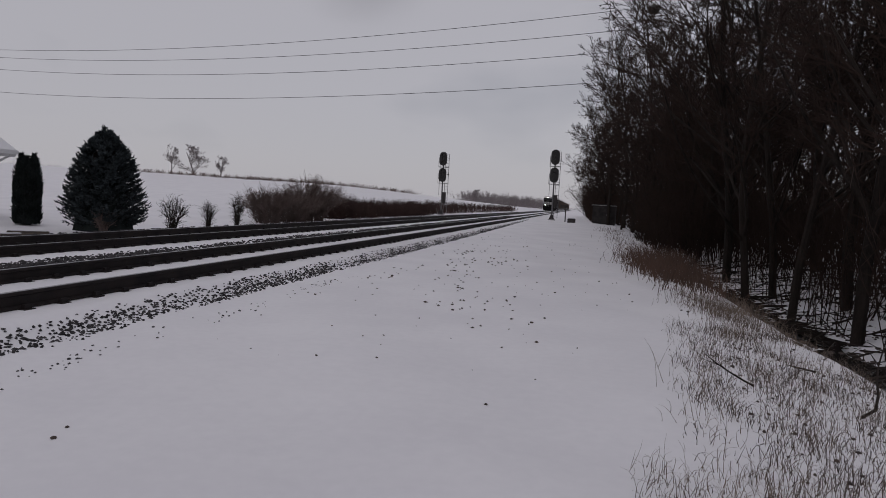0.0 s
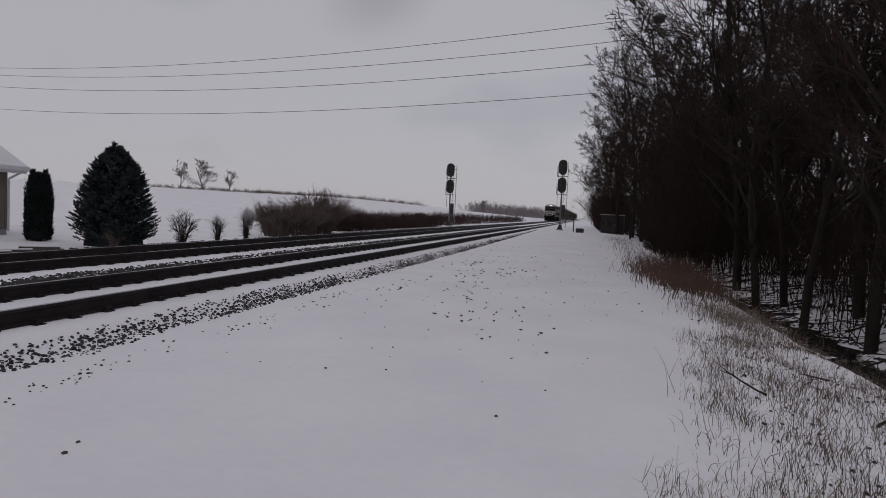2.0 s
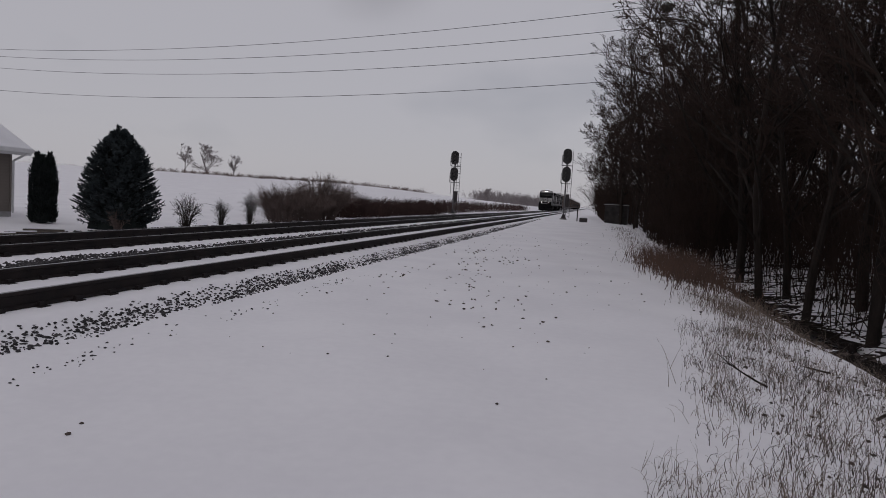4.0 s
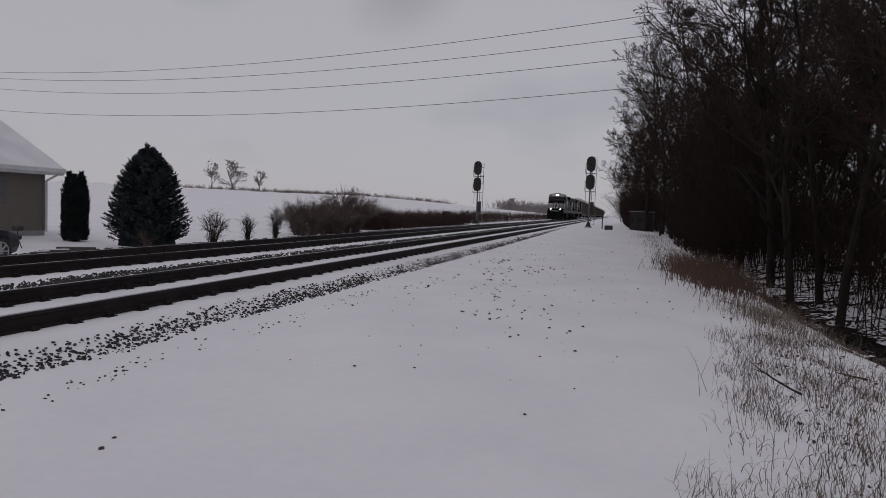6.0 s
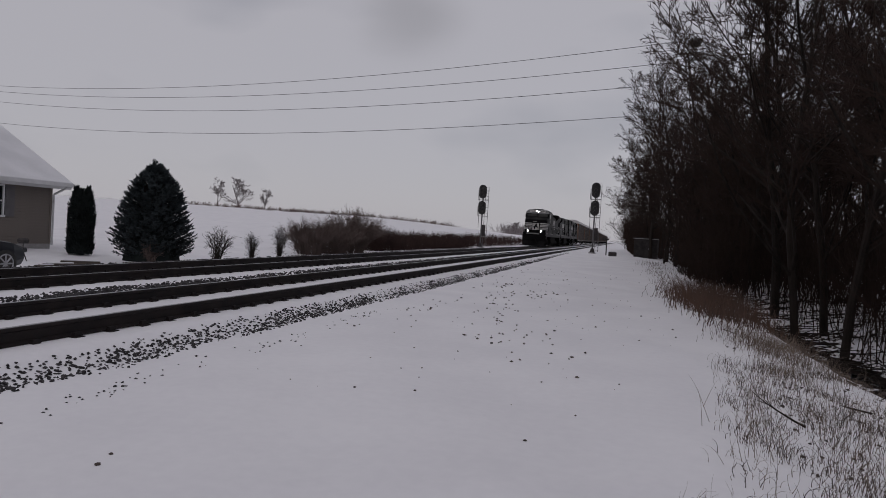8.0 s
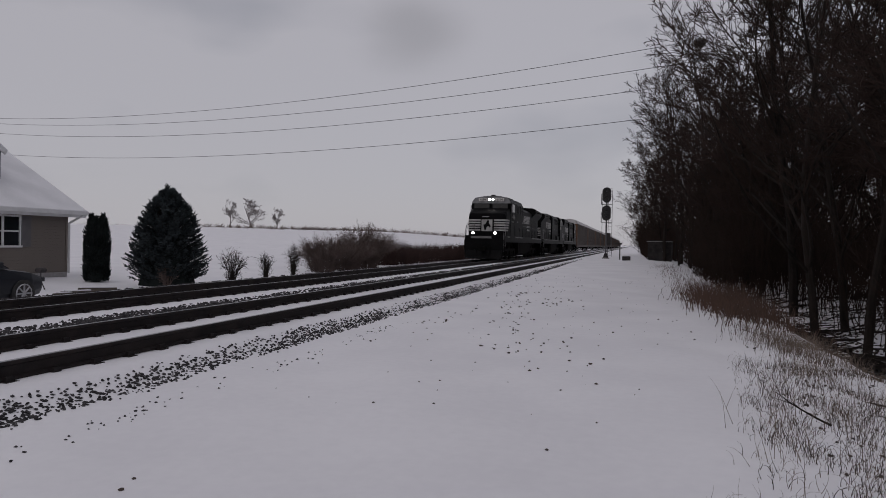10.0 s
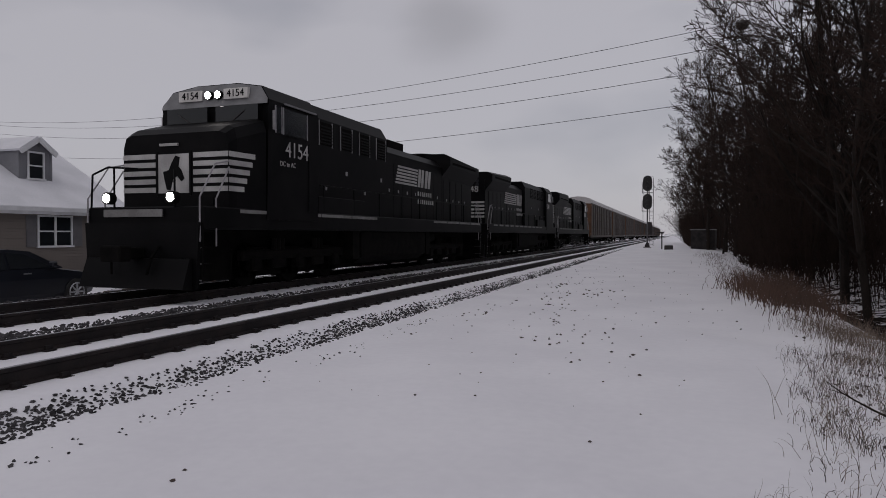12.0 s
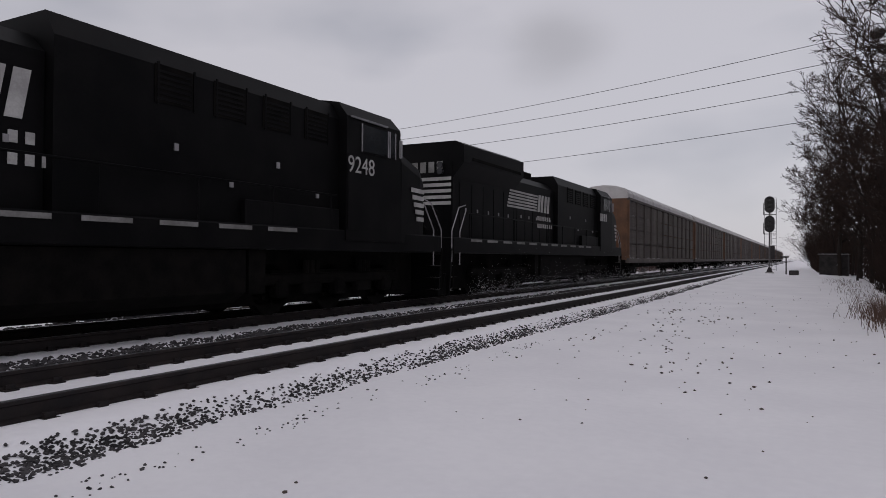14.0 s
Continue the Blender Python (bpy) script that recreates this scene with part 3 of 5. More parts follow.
    for q in (-1, 1):
        for k in range(4):
            y = 5.8 + k * 1.25
            lv = part("louvre", boxes((*sorted((q * 1.342, q * 1.356)), y, y + 0.78, 3.75, 4.38)), GRIME, eq_ob)
            part("slat", boxes(*[(*sorted((q * 1.356, q * 1.364)), y + 0.04, y + 0.74, 3.80 + 0.09 * i, 3.84 + 0.09 * i) for i in range(6)]), BLACK, lv)
            for e in (0.0, 0.74):
                part("post_strip", boxes((*sorted((q * 1.342, q * 1.362)), y + e - 0.05, y + e - 0.01, 3.72, 4.42)), GREYPANEL if not reverse else BLACK, eq_ob)
            part("lift_lug", boxes((*sorted((q * 1.342, q * 1.37)), y + 0.3, y + 0.38, 2.5 + 0.5 * (k % 2), 2.62 + 0.5 * (k % 2))), RAILING, eq_ob)
        part("battery_box", boxes((*sorted((q * 1.34, q * 1.48)), 5.5, 8.4, 1.6, 2.3), bevel=0.02), BLACK, eq_ob)
    hood = prism([(-1.16, 1.6), (1.16, 1.6), (1.16, 4.12), (0.8, 4.42), (-0.8, 4.42), (-1.16, 4.12)], "y", hood_y + 0.02, wing_y)
    hood_ob = part("engine_hood", hood, BLACK, lo)
    doors = [hood_y + 0.15 + 0.84 * k for k in range(int((wing_y - hood_y - 0.2) / 0.84))]
    for q in (-1, 1):
        for y in doors:
            dr = part("hood_door", boxes((*sorted((q * 1.162, q * 1.176)), y, y + 0.80, 1.85, 3.75)), BLACK, hood_ob)
            part("latch", boxes((*sorted((q * 1.176, q * 1.19)), y + 0.36, y + 0.44, 2.75, 2.86)), RAILING, dr)
    part("exhaust", boxes((-0.45, 0.45, 12.5, 14.0, 4.42, 4.82), (-0.52, 0.52, 12.4, 14.1, 4.40, 4.50)), GRIME, hood_ob)
    horn = bmesh.new()
    for k, x in enumerate((-0.3, 0.0, 0.3)):
        rod(horn, (x, hood_y + 1.25 - 0.1 * k, 4.64), (x, hood_y + 0.8 - 0.1 * k, 4.64), 0.04, 8, 0.10)
    box(horn, -0.4, 0.4, hood_y + 1.18, hood_y + 1.26, 4.40, 4.64)
    part("air_horn", horn, GRIME, hood_ob)
    rad = prism([(-1.16, 1.6), (1.16, 1.6), (1.16, 3.75), (1.55, 4.22), (1.55, 4.58), (1.25, 4.72), (-1.25, 4.72), (-1.55, 4.58), (-1.55, 4.22), (-1.16, 3.75)], "y", wing_y + 0.02, tail_y)
    for v in rad.verts:
        if v.co.y > 20 and v.co.z > 3.7:
            v.co.z -= 0.14 - tall * 0.4
        if v.co.z > 4.5:
            v.co.z += tall
    rad_ob = part("radiator_hood", rad, BLACK, lo, "black hood with flared radiator wings")
    for q in (-1, 1):
        part("radiator_screen", boxes((*sorted((q * 1.552, q * 1.562)), wing_y + 0.3, tail_y - 0.6, 4.26, 4.36)), GRIME, rad_ob)
        for k in range(int((tail_y - wing_y - 0.3) / 0.88)):
            y = wing_y + 0.18 + 0.88 * k
            dr = part("hood_door", boxes((*sorted((q * 1.162, q * 1.176)), y, y + 0.82, 1.85, 3.6)), BLACK, rad_ob)
            part("latch", boxes((*sorted((q * 1.176, q * 1.19)), y + 0.37, y + 0.45, 2.7, 2.81)), RAILING, dr)
    for k in range(3):
        fan = bmesh.new()
        rod(fan, (0, tail_y - 3.9 + 1.4 * k, 4.60 - 0.05 * k), (0, tail_y - 3.9 + 1.4 * k, 4.76 - 0.05 * k), 0.62, 20)
        part("fan_housing", fan, GRIME, rad_ob)
    # tail end: bars, number, lamps
    tail = part("tail_panel", boxes((-1.14, 1.14, tail_y, tail_y + 0.02, 1.7, 4.2)), BLACK, rad_ob)
    for k in range(5):
        z = bar_z + k * 0.19
        part("stripe", boxes((-1.12, 0.20, tail_y + 0.02, tail_y + 0.034, z, z + 0.105)), WHITE, tail)
        part("stripe", boxes((0.68, 1.12, tail_y + 0.02, tail_y + 0.034, z, z + 0.105)), SILL, tail)
    part("emblem_panel", boxes((0.26, 0.62, tail_y + 0.02, tail_y + 0.034, bar_z, bar_z + 0.86)), WHITE, tail, "dull white panel between the end bars")
    number_part("road_number", number, 0.48, WHITE if number else SILL, tail, pose(-0.32, tail_y + 0.03, 3.66 + 0.55 * (bar_z - 2.16), 90, 0, 180))
    for z in (3.90, 4.10):
        part("tail_lamp", rod(bmesh.new(), (-0.75, tail_y + 0.02, z), (-0.75, tail_y + 0.1, z), 0.10, 14), LENS, tail)
    tl = tail_y + 0.1
    part("tail_ladder", rods([[(0.7, tl, 3.1), (0.7, tl, 4.6)], [(0.95, tl, 3.1), (0.95, tl, 4.6)]] + [[(0.7, tl, 3.1 + 0.3 * k), (0.95, tl, 3.1 + 0.3 * k)] for k in range(5)], 0.018), BLACK, tail)
    # company bars on the hood: a striped block, plain emblem blocks, two rows of plain bars
    for q in (-1, 1):
        # y runs so that the block always reads from the bars to the emblem
        lo_y, hi_y = (12.2, 16.9) if reverse else (11.5, 15.2)

        def along(*us):
            return sorted(lo_y + u if q > 0 else hi_y - u for u in us)
        span = hi_y - lo_y
        face = sorted((q * 1.180, q * 1.188))
        for k in range(6):
            z = 3.10 + k * 0.118
            part("stripe", boxes((*face, *along(0.05 * k, span - 1.62 + 0.03 * k), z, z + 0.072)), WHITE, hood_ob)
        for u0 in (span - 1.50, span - 0.74):
            for pts in ([(0.0, 3.10), (0.26, 3.10), (0.38, 3.80), (0.12, 3.80)], [(0.36, 3.10), (0.60, 3.10), (0.72, 3.80), (0.48, 3.80)]):
                part("emblem", prism([(lo_y + u0 + v if q > 0 else hi_y - u0 - v, w) for v, w in pts], "x", *face), WHITE, hood_ob, "plain white emblem bar")
        for z, n in ((2.76, 7), (2.46, 8)):
            for k in range(n):
                part("lettering_bar", boxes((*face, *along(span - 1.5 + 0.235 * k, span - 1.5 + 0.235 * k + 0.13), z, z + 0.17)), WHITE, hood_ob)
    # handrails along the walkways
    for q in (-1, 1):
        rl = part("handrail", rods([[(q * 1.47, 5.6, 2.6), (q * 1.47, 20.8, 2.6)]], 0.02), BLACK, lo)
        for k in range(9):
            y = 5.8 + k * 1.85
            part("stanchion", rods([[(q * 1.47, y, 1.58), (q * 1.47, y, 2.6)]], 0.02), BLACK, rl)
    # underbody with an added block that keeps the gap dark, fuel tank and bogies
    part("underbody", boxes((-0.85, 0.85, 1.3, 20.6, 0.22, 1.36), (-1.38, 1.38, 14.1, 14.5, 0.5, 1.36), (-1.38, 1.38, 7.75, 8.2, 0.5, 1.36)), GRIME, lo)
    part("fuel_tank", prism([(-1.4, 0.55), (-1.1, 0.34), (1.1, 0.34), (1.4, 0.55), (1.4, 1.34), (-1.4, 1.34)], "y", 8.3, 13.9), GRIME, lo, "grimy black fuel tank")
    part("air_reservoir", rod(bmesh.new(), (1.15, 14.0, 1.15), (1.15, 15.2, 1.15), 0.2, 12), GRIME, lo)
    for c in (5.05, 17.25):
        bogie = part("bogie", side_frame((-1.98, 0.0, 1.98), 0.53), GRIME, lo, at=pose(0, c, 0))
        for a in (-1.98, 0.0, 1.98):
            w = piece("wheelset", LOCO_WHEELS, bogie, pose(0, a, 0.53))
            LOCO_AXLES.append((w, a, 0.53, -1 if reverse else 1))
        part("sand_pipe", rods([[(1.0, -2.7, 0.9), (0.85, -2.6, 0.12)], [(-1.0, -2.7, 0.9), (-0.85, -2.6, 0.12)]], 0.02), GRIME, bogie)
    return lo


def rack_template():
    """An enclosed three-level car carrier, 27.4 m long, with panelled sides and an arched roof."""
    rk = thing("car_carrier", Matrix(), "tall enclosed rail car carrier with galvanised side panels", "railway wagon", "car carriers behind the locomotives")
    roof = [(-1.5, 4.85), (-1.5, 5.15), (-1.3, 5.42), (-0.7, 5.62), (0, 5.68), (0.7, 5.62), (1.3, 5.42), (1.5, 5.15), (1.5, 4.85)]
    rf = part("roof", prism(roof, "y", 0.6, 27.75), RACKROOF, rk, "pale ribbed metal roof")
    ribs = bmesh.new()
    for k in range(26):
        y = 0.9 + 1.06 * k
        prism([(p[0] * 1.008, p[1] + (0.02 if p[1] > 5 else 0)) for p in roof], "y", y, y + 0.07, ribs)
    part("roof_rib", ribs, RACKROOF, rf)
    for s in (-1, 1):
        part("sill", boxes((*sorted((s * 1.35, s * 1.55)), 0.6, 27.75, 0.95, 1.25)), TAN, rk)
        part("top_chord", boxes((*sorted((s * 1.42, s * 1.54)), 0.6, 27.75, 4.74, 4.9)), TAN, rk)
        for k in range(13):
            y = 0.62 + 2.26 * k
            part("post", boxes((*sorted((s * 1.42, s * 1.56)), y - 0.02 if k else y, y + 0.12, 1.2, 4.8)), RUST if k in (0, 12) else TAN, rk)
            if k < 12:
                for j in range(4):
                    z = 1.26 + 0.87 * j
                    me = PANEL[0]
                    piece("side_panel", me, rk, pose(s * 1.46, y + 1.19, z + 0.42, 0, 0, 0 if s > 0 else 180))
    for y0, y1 in ((0.58, 0.64), (27.71, 27.77)):
        e = part("end_door", boxes((-1.42, 1.42, y0, y1, 1.15, 4.85)), RUST, rk, "rusty orange end doors")
        yy = y0 - 0.02 if y0 < 5 else y1 + 0.02
        part("door_ridge", boxes(*[(-1.35 + 0.3 * k, -1.27 + 0.3 * k, yy - 0.02, yy + 0.02, 1.3, 4.7) for k in range(10)]), RUST, e)
        part("end_gable", prism([p for p in roof], "y", y0 - 0.01, y1 + 0.01), RACKROOF, e)
    part("deck", boxes((-1.4, 1.4, 0.6, 27.75, 0.98, 1.12)), GRIME, rk)
    part("centre_sill", boxes((-0.35, 0.35, 0.1, 28.25, 0.62, 0.98)), GRIME, rk)
    for c in (3.2, 25.1):
        b = part("bogie", side_frame((-0.86, 0.86), 0.42), GRIME, rk, at=pose(0, c, 0))
        for a in (-0.86, 0.86):
            piece("wheelset", CAR_WHEELS, b, pose(0, a, 0.42))
    return rk


def panel_mesh():
    """One side panel with five pressed ribs."""
    pts = [(-0.014, -0.41)]
    for k in range(5):
        z = -0.36 + 0.17 * k
        pts += [(0.012, z - 0.012), (0.03, z), (0.03, z + 0.04), (0.012, z + 0.052)]
    pts += [(0.012, 0.41), (-0.014, 0.41)]
    pts = [(0.012, -0.41)] + pts[1:] + [(-0.014, -0.41)]
    bm = prism(pts, "y", -1.06, 1.06)
    me = bpy.data.meshes.new("side_panel")
    bm.to_mesh(me)
    bm.free()
    me.materials.append(TAN)
    return me


LOCO_AXLES = []
PANEL = [panel_mesh()]
FAR_RAIL = RAIL_Z + 0.003
TRAIN = []
_l1 = build_loco("4154", False, "black diesel locomotive with white nose bars and lit lamps")
TRAIN.append((_l1, 0.0, 0))
_l2 = build_loco("9248", True, "black diesel locomotive running long hood first, white bars", 21.0, 12.0, 16.7, low=0.10)
TRAIN.append((_l2, 44.6, 180))
_l3 = build_loco("", True, "grimy black diesel locomotive coupled before the car carriers", 21.2, 11.6, 16.2, 2.86, 0.05, 0.18)
TRAIN.append((_l3, 66.45, 180))
_rk = rack_template()
for _k in range(13):
    TRAIN.append((_rk if _k == 0 else copy_thing(_rk, Matrix()), 66.95 + 28.35 * _k, 0))
for _ob, _off, _turn in TRAIN:
    _ob.matrix_basis = pose(FAR_X, 230 + _off, FAR_RAIL, 0, 0, _turn)


# ---- snow whirled up along the train ----
def blown_snow():
    rng = np.random.default_rng(90)
    n = 42000
    y = 46 + 160 * rng.random(n) ** 1.1
    z = 0.02 + np.minimum(rng.exponential(0.26, n), 1.5)
    x = 1.25 + rng.exponential(0.35, n) * (0.6 + z)
    size = rng.uniform(0.004, 0.0075, n)
    tet = np.array([(0.9, 0, -0.3), (-0.5, 0.8, -0.3), (-0.5, -0.8, -0.3), (0, 0, 0.9)])
    vs = (np.stack([x, y, z], 1)[:, None, :] + tet[None] * size[:, None, None]).reshape(-1, 3)
    base = np.arange(n)[:, None] * 4
    fs = np.concatenate([base + np.array(f) for f in ((0, 1, 3), (1, 2, 3), (2, 0, 3), (0, 2, 1))])
    me = bpy.data.meshes.new("blown_snow")
    me.from_pydata(vs, [], fs.tolist())
    me.materials.append(SNOW)
    return tagged(new("blown_snow", me), "fine snow whirled up beside the passing train", "snow", kind="stuff")


TRAIN.append((blown_snow(), 0.0, 0))


# ---- signals ----
def build_signal(x, y, label, top, ladder_side):
    z = float(height(x, y)) - 0.02
    sg = thing("railway_signal", pose(x, y, z), label, "railway signal", "signals beside the tracks")
    part("foundation", boxes((-0.35, 0.35, -0.35, 0.35, -0.3, 0.12), bevel=0.03), CONCRETE, sg)
    part("base_casting", prism([(-0.26, 0.12), (0.26, 0.12), (0.10, 0.55), (-0.10, 0.55)], "y", -0.2, 0.2), IRON, sg)
    part("mast", rod(bmesh.new(), (0, 0, 0.1), (0, 0, top), 0.075, 12), MAST, sg, "grey galvanised mast")
    for zc in (top - 0.68, top - 2.42):
        hd = bmesh.new()
        prof = [(0.42 * math.sin(a) * (1 if abs(math.cos(a)) < 0.2 else 1), (0.74 - 0.42) * (1 if math.cos(a) > 0 else -1) + 0.42 * math.cos(a)) for a in [k * 2 * math.pi / 24 + 0.13 for k in range(24)]]
        prism([(p[0], zc + p[1]) for p in prof], "y", -0.30, -0.26, hd)
        h = part("backplate", hd, SIGNAL, sg, "black oval signal backplate")
        part("lamp_housing", boxes((-0.2, 0.2, -0.26, 0.05, zc - 0.55, zc + 0.55), bevel=0.05), SIGNAL, h)
        for k in (-1, 0, 1):
            zz = zc + 0.40 * k
            vis = bmesh.new()
            n = 12
            ring = [[vis.verts.new((r * math.cos(a), yy, zz + r * math.sin(a))) for a in [math.radians(-20 + 220 * i / n) for i in range(n + 1)]] for yy, r in ((-0.30, 0.145), (-0.58, 0.15), (-0.58, 0.162), (-0.30, 0.157))]
            for a, b in zip(ring, ring[1:] + ring[:1]):
                for i in range(n):
                    vis.faces.new((a[i], a[i + 1], b[i + 1], b[i]))
            part("visor", vis, SIGNAL, h)
            part("lens", rod(bmesh.new(), (0, -0.305, zz), (0, -0.31, zz), 0.11, 16), LENS, h)
    s = ladder_side
    lad = part("ladder", rods([[(s * 0.16, 0.42, 0.2), (s * 0.16, 0.42, top - 0.1)], [(s * 0.52, 0.42, 0.2), (s * 0.52, 0.42, top - 0.1)]], 0.025), MAST, sg)
    for k in range(int(top / 0.31)):
        part("rung", rods([[(s * 0.16, 0.42, 0.35 + 0.31 * k), (s * 0.52, 0.42, 0.35 + 0.31 * k)]], 0.012, 5), MAST, lad)
    for zc in (top - 1.55, top - 3.3):
        pf = part("platform", boxes((-0.5, 0.55, -0.1, 0.55, zc - 0.02, zc + 0.02)), MAST, sg)
        part("guard_rail", rods([[(-0.5, 0.55, zc), (-0.5, 0.55, zc + 1.0), (-0.5, -0.1, zc + 1.0), (-0.5, -0.1, zc)], [(-0.5, 0.55, zc + 0.5), (-0.5, -0.1, zc + 0.5)], [(-0.5, 0.55, zc + 1.0), (0.55, 0.55, zc + 1.0)]], 0.02), MAST, pf)
    part("strut", rods([[(-0.42, 0.3, top - 4.6), (-0.42, 0.3, top - 0.2)]], 0.022), MAST, sg)
    part("junction_box", boxes((0.08 * s if s > 0 else -0.42, 0.42 if s > 0 else 0.08 * s, -0.05, 0.2, 1.3, 2.5), bevel=0.02), IRON, sg)
    return sg


build_signal(-2.55, 67.0, "tall unlit two-head railway signal beside the near track", 6.85, 1)
build_signal(-14.6, 71.5, "tall unlit two-head railway signal beyond the far track", 6.75, 1)


# ---- small things by the road ----
def road_things():
    z = float(height(-1.2, 64))
    mk = thing("trackside_marker", pose(-1.15, 63, z), "dark trackside post with a small sign plate", "post")
    part("post", boxes((-0.05, 0.05, -0.05, 0.05, -0.2, 1.5)), IRON, mk)
    part("sign_plate", boxes((-0.45, 0.2, -0.08, -0.05, 1.42, 1.55)), IRON, mk)
    bx = thing("relay_box", pose(-0.55, 61, float(height(-0.55, 61))), "low dark relay box half buried in snow", "box")
    part("body", boxes((-0.35, 0.35, -0.25, 0.25, -0.1, 0.35), bevel=0.03), IRON, bx)
    part("snow_cap", boxes((-0.3, 0.3, -0.22, 0.22, 0.35, 0.42), bevel=0.03), SNOW_ROOF, bx)
    ds = thing("dwarf_signal", pose(1.0, 140, 0.3), "small distant railway signal on a thin mast", "railway signal")
    part("mast", rods([[(0, 0, 0), (0, 0, 4.2)]], 0.07), MAST, ds)
    part("backplate", boxes((-0.35, 0.35, -0.1, 0, 2.6, 3.3), (-0.35, 0.35, -0.1, 0, 3.6, 4.3), bevel=0.04), SIGNAL, ds)
    sh = thing("equipment_shed", pose(2.45, 66, float(height(2.45, 66)) - 0.05, 0, 0, -6) @ Matrix.Scale(0.9, 4), "small dark weathered equipment shed at the wood's edge", "shed")
    part("wall", boxes((-1.15, 1.15, -1.2, 1.2, 0, 2.0), bevel=0.02), SHED, sh)
    part("roof", prism([(-1.25, 2.0), (1.25, 2.0), (1.0, 2.14), (-1.0, 2.14)], "y", -1.3, 1.3), SHED, sh)
    part("roof_edge", boxes((-1.26, 1.26, -1.31, -1.29, 1.99, 2.05)), CONCRETE, sh)
    d = part("door", boxes((-0.45, 0.45, -1.23, -1.2, 0.1, 1.85)), SHED, sh)
    part("handle", boxes((0.3, 0.36, -1.27, -1.23, 0.95, 1.1)), ALLOY, d)


road_things()


# ---- overhead wires ----
def build_wires():
    a, b = Vector((30.0, 28.1)), Vector((-84.0, 56.8))
    for z0, fall, curve in ((14.17, -14.08, 15.64), (13.04, -13.66, 16.14), (12.03, -13.87, 16.54), (10.50, -13.30, 15.05)):
        pts = []
        for k in range(61):
            t = k / 60
            p = a.lerp(b, t)
            pts.append((p.x, p.y, z0 + fall * t + curve * t * t))
        tagged(new("overhead_wire", cable(pts, 0.015, "overhead_wire", CABLE)), "thin dark utility wire sagging across the tracks", "wire", "utility wires")
    for p, top in ((a, 14.17), (b, 15.73)):
        z = float(height(p.x, p.y))
        pl = thing("utility_pole", pose(p.x, p.y, z), "tall wooden utility pole with a crossarm", "pole", "utility poles")
        part("pole", rod(bmesh.new(), (0, 0, -0.3), (0, 0, top + 0.5 - z), 0.16, 12, 0.11), TIE, pl)
        part("crossarm", boxes((-0.08, 0.08, -1.1, 1.1, top - 0.16 - z, top - 0.02 - z)), TIE, pl)


build_wires()


# ---- house, car and garden beyond the tracks ----
def window(parent, x, yc, z0, z1, w, sashes):
    """A white-framed sash window on a wall that faces +x."""
    wd = part("window", boxes((x - 0.02, x + 0.004, yc - w / 2, yc + w / 2, z0, z1)), GLASS, parent, "dark double-hung window with white frame")
    fr = 0.06
    part("frame", boxes((x, x + 0.05, yc - w / 2 - fr, yc + w / 2 + fr, z1, z1 + fr), (x, x + 0.05, yc - w / 2 - fr, yc - w / 2, z0, z1), (x, x + 0.05, yc + w / 2, yc + w / 2 + fr, z0, z1)), TRIM, wd)
    part("sill", boxes((x, x + 0.08, yc - w / 2 - 0.09, yc + w / 2 + 0.09, z0 - 0.07, z0)), TRIM, wd)
    for k in range(sashes):
        a = yc - w / 2 + w / sashes * k
        part("meeting_rail", boxes((x + 0.004, x + 0.03, a + 0.02, a + w / sashes - 0.02, (z0 + z1) / 2 - 0.025, (z0 + z1) / 2 + 0.025)), TRIM, wd)
        if k:
            part("mullion", boxes((x + 0.004, x + 0.045, a - 0.035, a + 0.035, z0, z1)), TRIM, wd)
    return wd


